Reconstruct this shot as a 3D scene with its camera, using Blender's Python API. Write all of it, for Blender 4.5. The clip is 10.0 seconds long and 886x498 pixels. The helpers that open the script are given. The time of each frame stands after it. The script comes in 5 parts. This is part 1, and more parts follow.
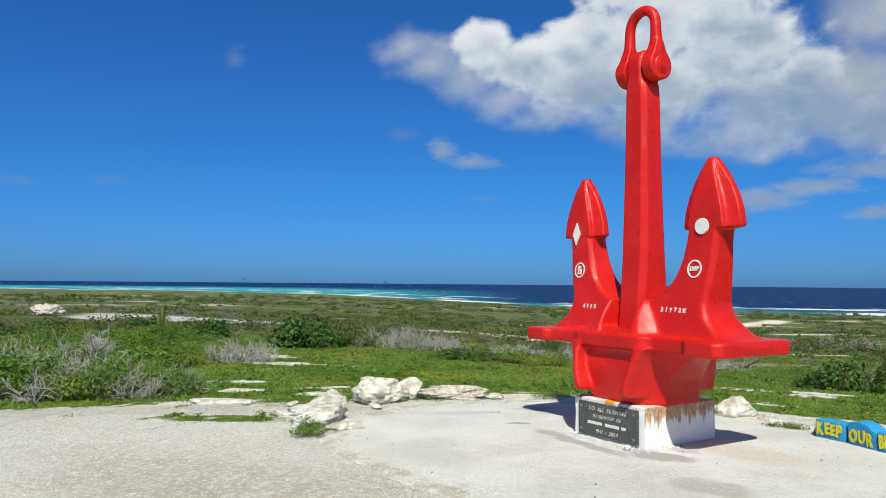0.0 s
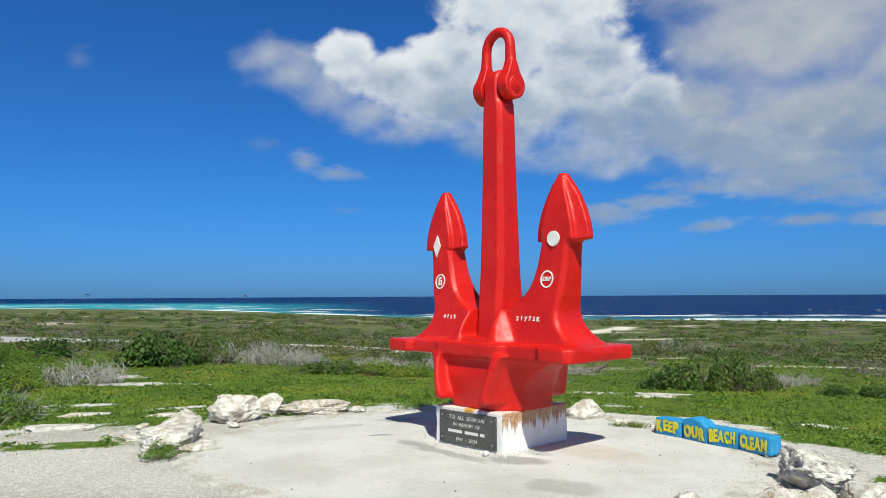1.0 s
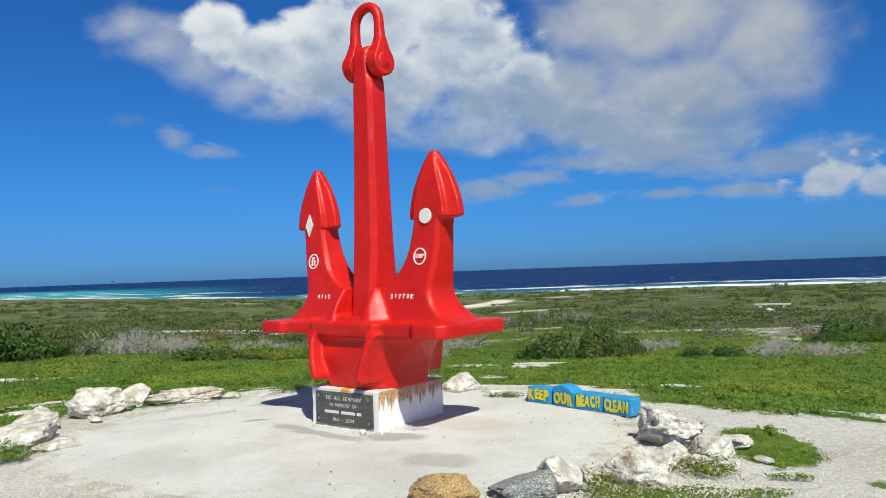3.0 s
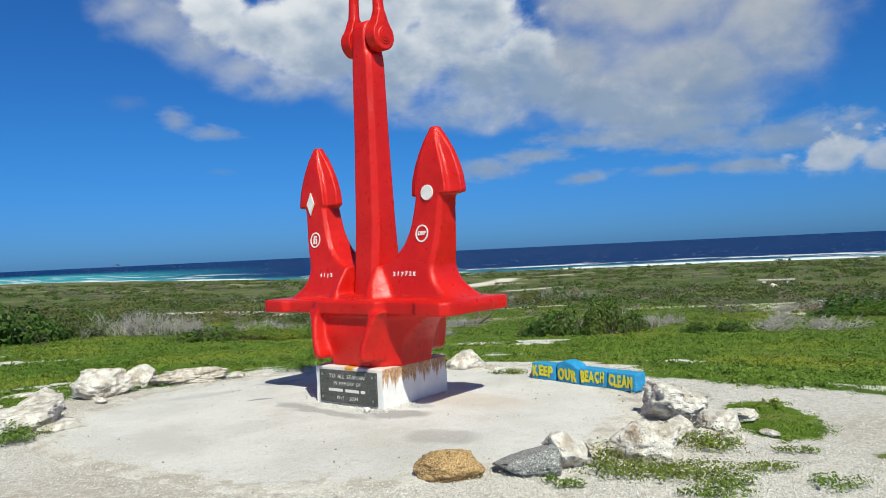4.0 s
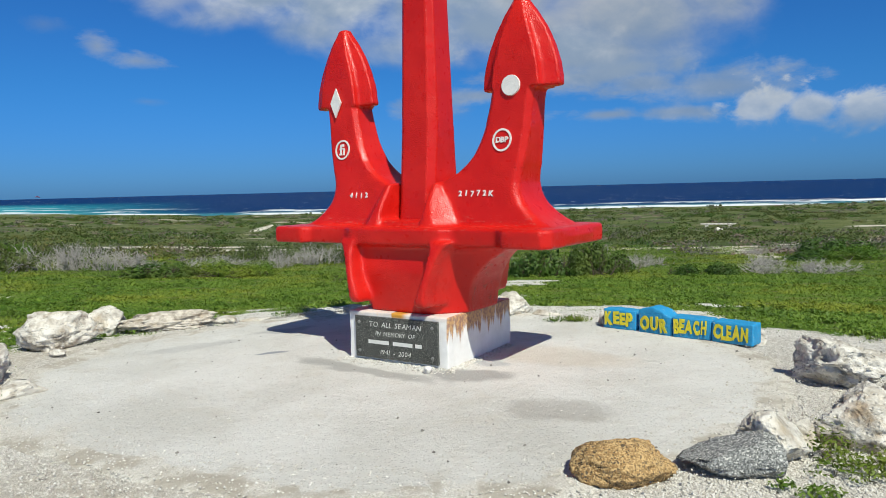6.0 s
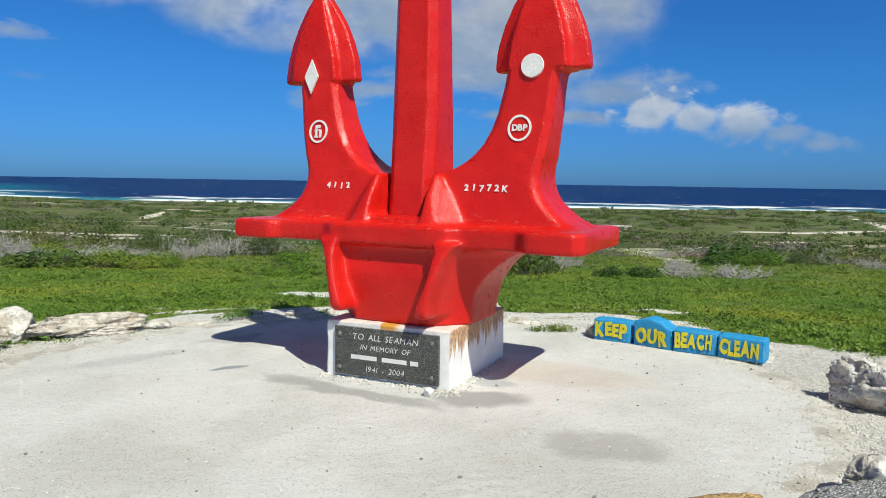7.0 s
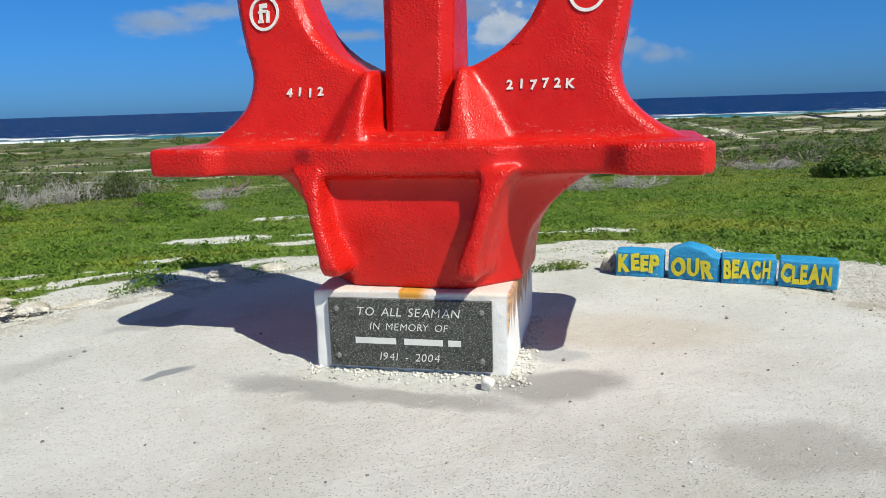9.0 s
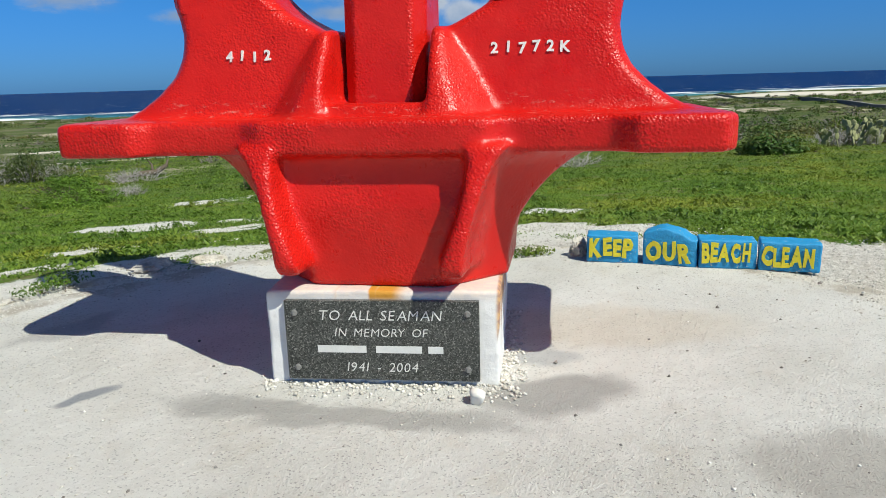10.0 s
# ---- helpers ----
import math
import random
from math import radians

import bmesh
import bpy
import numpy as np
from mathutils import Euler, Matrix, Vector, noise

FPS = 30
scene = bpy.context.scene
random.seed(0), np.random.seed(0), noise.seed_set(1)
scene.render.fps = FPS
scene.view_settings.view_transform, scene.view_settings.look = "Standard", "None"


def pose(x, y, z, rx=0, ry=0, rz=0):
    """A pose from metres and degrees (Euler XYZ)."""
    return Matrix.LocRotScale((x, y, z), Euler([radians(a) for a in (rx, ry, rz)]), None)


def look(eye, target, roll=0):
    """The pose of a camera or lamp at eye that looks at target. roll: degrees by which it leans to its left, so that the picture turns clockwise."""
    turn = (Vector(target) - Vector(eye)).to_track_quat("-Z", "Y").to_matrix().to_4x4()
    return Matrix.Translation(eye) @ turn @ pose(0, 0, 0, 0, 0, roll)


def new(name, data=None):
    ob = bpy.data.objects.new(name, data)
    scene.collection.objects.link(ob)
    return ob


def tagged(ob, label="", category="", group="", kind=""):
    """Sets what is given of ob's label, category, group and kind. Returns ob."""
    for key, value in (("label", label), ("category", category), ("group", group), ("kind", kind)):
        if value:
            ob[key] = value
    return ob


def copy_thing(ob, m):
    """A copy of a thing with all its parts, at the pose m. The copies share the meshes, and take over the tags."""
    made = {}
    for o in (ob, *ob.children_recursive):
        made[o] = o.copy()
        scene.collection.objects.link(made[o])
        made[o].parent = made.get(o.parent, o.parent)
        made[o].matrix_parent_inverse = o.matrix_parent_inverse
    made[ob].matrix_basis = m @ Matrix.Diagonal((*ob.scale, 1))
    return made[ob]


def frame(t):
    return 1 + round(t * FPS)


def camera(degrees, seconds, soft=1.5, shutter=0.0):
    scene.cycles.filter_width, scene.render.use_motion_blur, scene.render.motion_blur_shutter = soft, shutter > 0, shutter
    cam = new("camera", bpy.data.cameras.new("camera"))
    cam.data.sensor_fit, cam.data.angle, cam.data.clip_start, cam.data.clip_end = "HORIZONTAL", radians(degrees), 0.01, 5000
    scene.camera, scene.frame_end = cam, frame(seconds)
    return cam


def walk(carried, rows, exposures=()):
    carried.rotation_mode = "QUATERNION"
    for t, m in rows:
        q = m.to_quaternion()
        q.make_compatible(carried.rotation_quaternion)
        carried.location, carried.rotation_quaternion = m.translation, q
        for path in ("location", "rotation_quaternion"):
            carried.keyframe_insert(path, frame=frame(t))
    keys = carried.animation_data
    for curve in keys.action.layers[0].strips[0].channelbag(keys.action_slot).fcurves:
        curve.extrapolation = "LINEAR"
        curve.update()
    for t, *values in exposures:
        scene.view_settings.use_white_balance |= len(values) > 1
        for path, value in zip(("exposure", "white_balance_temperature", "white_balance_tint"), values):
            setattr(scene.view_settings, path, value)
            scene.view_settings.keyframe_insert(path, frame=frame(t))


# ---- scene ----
cam = camera(63.1, 10.0, soft=0.6)
PATH = [
    (0, (0.618, 2.262, 1.684), (0.404, 4.25, 1.777), 0.5),
    (0.5, (0.649, 2.241, 1.691), (0.667, 4.238, 1.809), 0.0),
    (1, (0.652, 2.225, 1.683), (0.812, 4.214, 1.81), -0.3),
    (1.5, (0.66, 2.236, 1.686), (0.975, 4.207, 1.814), -0.9),
    (2, (0.699, 2.23, 1.689), (1.131, 4.18, 1.803), -0.8),
    (2.5, (0.735, 2.241, 1.693), (1.216, 4.18, 1.786), -0.9),
    (3.8, (0.767, 2.229, 1.669), (1.223, 4.176, 1.677), -3.7),
    (4, (0.772, 2.292, 1.661), (1.243, 4.235, 1.663), -2.7),
    (4.5, (0.652, 2.686, 1.593), (1.103, 4.634, 1.53), 0.6),
    (5, (0.522, 3.227, 1.529), (1.024, 5.157, 1.378), -0.4),
    (5.5, (0.342, 3.872, 1.514), (0.893, 5.786, 1.33), -1.2),
    (5.7, (0.221, 4.093, 1.503), (0.8, 5.999, 1.326), -1.4),
    (6.8, (-0.343, 5.219, 1.426), (0.493, 7.027, 1.245), 0.3),
    (7, (-0.391, 5.457, 1.466), (0.502, 7.236, 1.279), 0.9),
    (7.5, (-0.402, 5.978, 1.404), (0.555, 7.721, 1.191), 0.4),
    (8, (-0.486, 6.509, 1.368), (0.572, 8.18, 1.071), -0.3),
    (8.5, (-0.463, 6.942, 1.337), (0.675, 8.55, 0.991), 0.2),
    (9, (-0.428, 7.351, 1.343), (0.767, 8.905, 0.947), -1.8),
    (9.5, (-0.427, 7.679, 1.338), (0.887, 9.13, 0.93), -1.6),
    (10, (-0.279, 7.898, 1.293), (1.062, 9.311, 0.838), -1.6),
]
walk(cam, [(t, look(eye, target, roll)) for t, eye, target, roll in PATH], [(0, 0.18), (2.5, 0.18), (4.0, 0.13), (5.0, 0.09), (5.5, 0.03), (7, 0.19), (8, 0.19), (10, 0.15)])

# ---- world and light ----
SUN = Vector((0.052, -0.835, 1.0)).normalized()
sun = new("sun", bpy.data.lights.new("sun", "SUN"))
sun.data.energy, sun.data.angle, sun.data.color = 4.6, radians(0.53), (0.975, 0.975, 0.86)
sun.matrix_world = look(SUN * 60, (0, 0, 0))
CLOUD_WHITE, SKY_STRENGTH = 0.69, 0.080


def put(nt, sock, v):
    if isinstance(v, bpy.types.NodeSocket):
        nt.links.new(v, sock)
    elif v is not None:
        sock.default_value = v


def calc(nt, op, a, b=None, c=None, clamp=False):
    n = nt.nodes.new("ShaderNodeMath")
    n.operation, n.use_clamp = op, clamp
    for s, v in zip(n.inputs, (a, b, c)):
        put(nt, s, v)
    return n.outputs[0]


def vcalc(nt, op, a, b=None, scale=None):
    n = nt.nodes.new("ShaderNodeVectorMath")
    n.operation = op
    put(nt, n.inputs[0], a)
    put(nt, n.inputs[1], b)
    if scale is not None:
        put(nt, n.inputs["Scale"], scale)
    return n.outputs["Value"] if op in ("LENGTH", "DOT_PRODUCT", "DISTANCE") else n.outputs[0]


def fbm(nt, vec, scale, detail=4.0, rough=0.55, distort=0.0):
    n = nt.nodes.new("ShaderNodeTexNoise")
    put(nt, n.inputs["Vector"], vec)
    n.inputs["Scale"].default_value, n.inputs["Detail"].default_value = scale, detail
    n.inputs["Roughness"].default_value, n.inputs["Distortion"].default_value = rough, distort
    return n.outputs[0]


def fbm_colour(nt, vec, scale):
    n = nt.nodes.new("ShaderNodeTexNoise")
    put(nt, n.inputs["Vector"], vec)
    n.inputs["Scale"].default_value = scale
    return n.outputs[1]


def cells(nt, vec, scale, feature="F1", out="Distance", rand=1.0):
    n = nt.nodes.new("ShaderNodeTexVoronoi")
    n.feature = feature
    put(nt, n.inputs["Vector"], vec)
    n.inputs["Scale"].default_value = scale
    n.inputs["Randomness"].default_value = rand
    return n.outputs[out]


def remap(nt, v, a, b, c=0.0, d=1.0):
    n = nt.nodes.new("ShaderNodeMapRange")
    n.interpolation_type = "SMOOTHSTEP"
    for s, x in zip(n.inputs, (v, a, b, c, d)):
        put(nt, s, x)
    return n.outputs[0]


def blend(nt, fac, a, b, mode="MIX"):
    n = nt.nodes.new("ShaderNodeMix")
    n.data_type, n.blend_type = "RGBA", mode
    put(nt, n.inputs[0], fac)
    for s, v in ((n.inputs[6], a), (n.inputs[7], b)):
        put(nt, s, (*v, 1.0) if isinstance(v, tuple) and len(v) == 3 else v)
    return n.outputs[2]


def relief(nt, height, strength, distance, normal=None):
    n = nt.nodes.new("ShaderNodeBump")
    n.inputs["Strength"].default_value, n.inputs["Distance"].default_value = strength, distance
    put(nt, n.inputs["Height"], height)
    put(nt, n.inputs["Normal"], normal)
    return n.outputs[0]


def sky_world():
    world = bpy.data.worlds.new("sky")
    scene.world = world
    world.use_nodes = True
    nt = world.node_tree
    nt.nodes.clear()
    sky = nt.nodes.new("ShaderNodeTexSky")
    sky.sky_type, sky.sun_disc = "NISHITA", False
    sky.sun_elevation, sky.sun_rotation = math.asin(SUN.z), math.atan2(SUN.x, SUN.y)
    sky.altitude, sky.air_density, sky.dust_density, sky.ozone_density = 0.0, 1.0, 0.4, 3.5
    way = nt.nodes.new("ShaderNodeTexCoord").outputs["Generated"]
    way = vcalc(nt, "NORMALIZE", way)
    sep = nt.nodes.new("ShaderNodeSeparateXYZ")
    put(nt, sep.inputs[0], way)
    az = calc(nt, "MULTIPLY", calc(nt, "ARCTAN2", sep.outputs[0], sep.outputs[1]), 57.2958)
    el = calc(nt, "MULTIPLY", calc(nt, "ARCSINE", sep.outputs[2]), 57.2958)
    comb = nt.nodes.new("ShaderNodeCombineXYZ")
    put(nt, comb.inputs[0], az)
    put(nt, comb.inputs[1], el)
    at = comb.outputs[0]
    # each cloud: azimuth, elevation and half sizes of its lobes, in degrees
    veil = [(-9.2, 18.3, 2.3, 1.5), (-7.2, 17.0, 2.8, 1.9), (-4.2, 15.8, 3.4, 2.1), (-1.0, 14.4, 3.6, 1.7), (3.0, 13.2, 4.2, 1.5), (9.0, 12.0, 5.0, 1.5), (16.0, 10.8, 6.0, 1.5)]
    cumulus = [(-2.7, 18.5, 2.0, 2.2), (0.4, 16.6, 4.0, 2.1), (3.6, 17.8, 2.2, 2.1), (6.0, 18.6, 2.8, 2.5), (10.2, 19.2, 3.6, 2.9), (14.6, 19.0, 3.6, 2.9), (18.0, 17.4, 3.2, 2.8), (20.6, 14.8, 2.2, 2.0),
               (5.0, 14.8, 4.6, 2.3), (11.0, 14.4, 6.0, 2.9), (17.5, 13.2, 4.6, 2.9), (15.0, 16.2, 4.4, 3.0), (12.0, 22.0, 7.0, 2.4), (22.0, 12.0, 4.0, 1.8), (27.0, 10.2, 5.0, 1.6), (33.0, 8.6, 5.0, 1.4)]
    grey_bank = [(31.0, 18.5, 8.5, 5.0), (33.0, 12.5, 8.5, 4.0), (25.5, 11.5, 5.5, 2.6), (38.8, 15.5, 4.2, 5.5), (27.5, 22.5, 7.0, 2.6), (30.0, 9.8, 8.0, 1.6), (24.5, 13.8, 4.0, 2.6)]
    low_bank = [(29.0, 8.0, 8.0, 0.9), (39.5, 6.8, 5.5, 1.5), (34.0, 7.4, 4.0, 1.1), (17.2, 6.2, 2.6, 0.9), (25.0, 5.0, 1.8, 0.5), (31.5, 5.2, 2.6, 0.5), (37.0, 5.2, 4.0, 0.6), (21.5, 7.0, 3.0, 0.7)]
    far_cumulus = [(42.4, 5.2, 2.8, 1.5), (45.6, 5.0, 2.8, 1.7), (48.8, 4.4, 2.8, 1.6), (51.8, 3.6, 2.6, 1.1), (54.2, 3.0, 2.2, 0.8)]
    small = [(-6.3, 10.4, 1.3, 1.0), (-3.8, 9.5, 2.2, 0.7)]
    wisps = [(-9.6, 11.6, 1.8, 0.9), (-3.2, 6.7, 1.7, 0.4), (-22.6, 16.6, 1.2, 1.1), (-31.0, 7.2, 2.2, 0.6), (19.0, 6.0, 3.5, 1.2), (-37.0, 6.8, 2.0, 0.6)]
    others = [(95.0, 24.0, 14.0, 7.0), (130.0, 12.0, 18.0, 4.0), (-110.0, 18.0, 16.0, 6.0), (-75.0, 9.0, 12.0, 3.0), (160.0, 35.0, 16.0, 9.0)]

    def lobes(group):
        d = None
        for a, e, ra, re in group:
            q = vcalc(nt, "MULTIPLY", vcalc(nt, "SUBTRACT", at, (a, e, 0.0)), (1 / ra, 1 / re, 0.0))
            q = vcalc(nt, "LENGTH", q)
            d = q if d is None else calc(nt, "SMOOTH_MIN", d, q, 0.25)
        return d
    puff = fbm(nt, vcalc(nt, "MULTIPLY", way, (1.0, 1.0, 1.5)), 9.0, 7.0, 0.52, 0.2)
    fine = fbm(nt, vcalc(nt, "MULTIPLY", way, (1.0, 1.0, 1.5)), 30.0, 8.0, 0.6, 0.4)
    # the upper side of each billow faces the sun
    raised = vcalc(nt, "ADD", vcalc(nt, "MULTIPLY", way, (1.0, 1.0, 1.5)), (0.0, 0.0, 0.026))
    upper = calc(nt, "SUBTRACT", puff, fbm(nt, raised, 9.0, 7.0, 0.52, 0.2))
    big = fbm(nt, vcalc(nt, "MULTIPLY", way, (1.0, 1.0, 1.6)), 7.0, 5.0, 0.5, 0.2)
    ragged = calc(nt, "ADD", calc(nt, "MULTIPLY", calc(nt, "SUBTRACT", puff, 0.46), 1.9), calc(nt, "MULTIPLY", calc(nt, "SUBTRACT", fine, 0.5), 0.6))
    swirl = vcalc(nt, "ADD", way, vcalc(nt, "SCALE", fbm_colour(nt, way, 9.0), scale=0.06))
    for size, amount in ((15.0, 0.75), (34.0, 0.35)):
        ragged = calc(nt, "ADD", ragged, calc(nt, "MULTIPLY", calc(nt, "SUBTRACT", 0.42, cells(nt, swirl, size, "SMOOTH_F1")), amount))
    lumpy = calc(nt, "ADD", calc(nt, "MULTIPLY", calc(nt, "SUBTRACT", fine, 0.5), 2.0), calc(nt, "MULTIPLY", calc(nt, "SUBTRACT", 0.42, cells(nt, swirl, 55.0, "SMOOTH_F1")), 1.1))
    col = sky.outputs[0]
    col = vcalc(nt, "SCALE", col, scale=SKY_STRENGTH)
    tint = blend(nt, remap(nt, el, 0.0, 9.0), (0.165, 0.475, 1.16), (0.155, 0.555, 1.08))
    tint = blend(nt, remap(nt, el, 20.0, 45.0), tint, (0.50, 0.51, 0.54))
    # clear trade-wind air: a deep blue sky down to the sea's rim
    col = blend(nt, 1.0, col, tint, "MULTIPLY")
    edge_noise = ragged
    drawn = vcalc(nt, "MULTIPLY", way, (1.0, 1.0, 3.2))
    streaks = calc(nt, "ADD", calc(nt, "MULTIPLY", calc(nt, "SUBTRACT", fbm(nt, drawn, 12.0, 8.0, 0.62, 0.3), 0.5), 1.5), calc(nt, "MULTIPLY", calc(nt, "SUBTRACT", fine, 0.5), 0.7))
    for group, more, soft, top, base, thick in ((others, 1.1, 0.8, 0.9, 0.55, 1.0), (wisps, 0.85, 1.5, 0.50, 0.40, 0.40), (grey_bank, 1.32, 1.15, 0.70, 0.46, 0.94),
                                                (low_bank, 1.3, 1.2, 0.84, 0.46, 0.80), (small, 0.98, 1.2, 0.80, 0.45, 0.75), (far_cumulus, 1.08, 0.65, 0.90, 0.50, 0.82), (veil, 1.20, 1.5, 0.78, 0.50, 0.85), (cumulus, 1.14, 0.46, 1.06, 0.50, 0.98)):
        away = lobes(group)
        heaped = group in (cumulus, far_cumulus)
        rough = calc(nt, "MULTIPLY", streaks, 1.6) if group in (low_bank, small, wisps) else calc(nt, "MULTIPLY", edge_noise, 0.62 if group is grey_bank else 0.98 if group is cumulus else 1.05)
        if group is far_cumulus:
            rough, soft = lumpy, remap(nt, el, 3.0, 5.2, 1.4, soft)
        dens = calc(nt, "ADD", calc(nt, "SUBTRACT", more, away), calc(nt, "MULTIPLY", rough, remap(nt, away, 0.2, 0.9, 0.30, 1.0)))
        if group is cumulus:
            soft = remap(nt, el, 11.0, 16.5, 1.2, soft)
        mask = calc(nt, "MULTIPLY", remap(nt, dens, -0.06, soft), thick)
        lit = calc(nt, "ADD", calc(nt, "MULTIPLY", dens, -0.72 if heaped else -0.30), calc(nt, "MULTIPLY", calc(nt, "SUBTRACT", big, 0.5), 1.9))
        lit = calc(nt, "ADD", lit, calc(nt, "MULTIPLY", calc(nt, "SUBTRACT", fine, 0.5), 0.9))
        lit = calc(nt, "ADD", lit, calc(nt, "MULTIPLY", upper, 2.6 if heaped else 1.2))
        lit = calc(nt, "ADD", lit, remap(nt, el, 2.8, 6.2, -0.55, 0.6) if group is far_cumulus else remap(nt, el, 8.0, 19.0, -0.45, 0.50))
        lit = remap(nt, lit, -1.0, 0.80 if heaped else 0.55)
        c = blend(nt, lit, (base * 0.70 * CLOUD_WHITE, base * 0.95 * CLOUD_WHITE, base * 1.30 * CLOUD_WHITE),
                  (top * 0.95 * CLOUD_WHITE, top * CLOUD_WHITE, top * 1.02 * CLOUD_WHITE))
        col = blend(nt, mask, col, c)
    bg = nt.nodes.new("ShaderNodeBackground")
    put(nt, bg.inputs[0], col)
    out = nt.nodes.new("ShaderNodeOutputWorld")
    put(nt, out.inputs[0], bg.outputs[0])


sky_world()


# ---- materials ----
def material(name):
    m = bpy.data.materials.new(name)
    m.use_nodes = True
    nt = m.node_tree
    return m, nt, nt.nodes["Principled BSDF"]


def finish(nt, p, color=None, rough=None, normal=None, metal=None, spec=None):
    for key, v in (("Base Color", color), ("Roughness", rough), ("Normal", normal), ("Metallic", metal), ("Specular IOR Level", spec)):
        put(nt, p.inputs[key], (*v, 1.0) if isinstance(v, tuple) and len(v) == 3 else v)


def coords(nt, kind="Object"):
    return nt.nodes.new("ShaderNodeTexCoord").outputs[kind]


def place(nt):
    return nt.nodes.new("ShaderNodeNewGeometry").outputs["Position"]


def island(nt):
    return nt.nodes.new("ShaderNodeNewGeometry").outputs["Random Per Island"]


def red_paint():
    m, nt, p = material("red_gloss_paint")
    co = coords(nt)
    # thick brushed coats: hammered where the casting's edges are rough, smoother on its faces
    bent = nt.nodes.new("ShaderNodeNewGeometry").outputs["Pointiness"]
    edge = remap(nt, bent, 0.499, 0.520, 0.0, 0.55)
    where = calc(nt, "MAXIMUM", edge, remap(nt, fbm(nt, co, 2.6, 4.0), 0.44, 0.66, 0.10, 0.58))
    # the outermost faces of the crown were left rough by the mould
    sep = nt.nodes.new("ShaderNodeSeparateXYZ")
    put(nt, sep.inputs[0], co)
    front = calc(nt, "MULTIPLY", remap(nt, calc(nt, "ABSOLUTE", sep.outputs[1]), 0.47, 0.56, 0.0, 0.8), remap(nt, fbm(nt, co, 3.4, 3.0), 0.38, 0.58, 0.12, 1.0))
    where = calc(nt, "MAXIMUM", where, front)
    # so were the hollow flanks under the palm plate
    shaded_flank = calc(nt, "MULTIPLY", remap(nt, calc(nt, "ABSOLUTE", sep.outputs[0]), 0.48, 0.53), remap(nt, sep.outputs[2], 1.00, 0.94))
    shaded_flank = calc(nt, "MULTIPLY", shaded_flank, remap(nt, calc(nt, "ABSOLUTE", sep.outputs[1]), 0.23, 0.17))
    where = calc(nt, "MAXIMUM", where, calc(nt, "MULTIPLY", shaded_flank, 0.8))
    lump = cells(nt, vcalc(nt, "ADD", co, vcalc(nt, "SCALE", fbm_colour(nt, co, 20.0), scale=0.010)), 100.0, "SMOOTH_F1")
    n1 = fbm(nt, co, 85.0, 4.0, 0.6)
    n2 = fbm(nt, co, 9.0, 4.0, 0.5)
    height = calc(nt, "ADD", calc(nt, "MULTIPLY", lump, calc(nt, "MULTIPLY", where, 1.15)), calc(nt, "MULTIPLY", n1, 0.16))
    height = calc(nt, "ADD", height, calc(nt, "MULTIPLY", n2, 0.7))
    col = blend(nt, remap(nt, fbm(nt, co, 2.2, 6.0, 0.65), 0.35, 0.7), (0.53, 0.009, 0.006), (0.63, 0.016, 0.010))
    col = blend(nt, remap(nt, fbm(nt, co, 70.0, 3.0, 0.7), 0.66, 0.76, 0.0, 0.35), col, (0.22, 0.02, 0.012))
    # rust specks, which also paint in the palm plate's shade on these flanks
    rust = calc(nt, "MULTIPLY", shaded_flank, remap(nt, fbm(nt, co, 12.0, 6.0, 0.7), 0.54, 0.66, 0.0, 0.7))
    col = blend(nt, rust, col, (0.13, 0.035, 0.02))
    # scuffs and drips where the crown is stepped on
    worn = calc(nt, "MULTIPLY", remap(nt, sep.outputs[2], 1.10, 1.16), remap(nt, sep.outputs[2], 1.26, 1.20))
    worn = calc(nt, "MULTIPLY", worn, remap(nt, fbm(nt, vcalc(nt, "MULTIPLY", co, (1.0, 3.0, 3.0)), 16.0, 7.0, 0.75), 0.56, 0.66, 0.0, 0.55))
    col = blend(nt, worn, col, (0.62, 0.22, 0.17))
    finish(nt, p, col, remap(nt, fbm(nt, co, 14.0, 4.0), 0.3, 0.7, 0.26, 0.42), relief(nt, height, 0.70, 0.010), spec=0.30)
    return m


def plain_paint(name, color, rough=0.5, wear=None, wear_at=0.62, bumpy=0.3, bump_scale=60.0):
    m, nt, p = material(name)
    co = coords(nt)
    n = fbm(nt, co, 7.0, 6.0, 0.65)
    c = blend(nt, remap(nt, n, 0.3, 0.7), tuple(x * 0.86 for x in color), color)
    if wear:
        c = blend(nt, remap(nt, fbm(nt, co, 26.0, 7.0, 0.72), wear_at, wear_at + 0.05), c, wear)
    finish(nt, p, c, rough, relief(nt, fbm(nt, co, bump_scale, 5.0, 0.6), bumpy, 0.01))
    return m


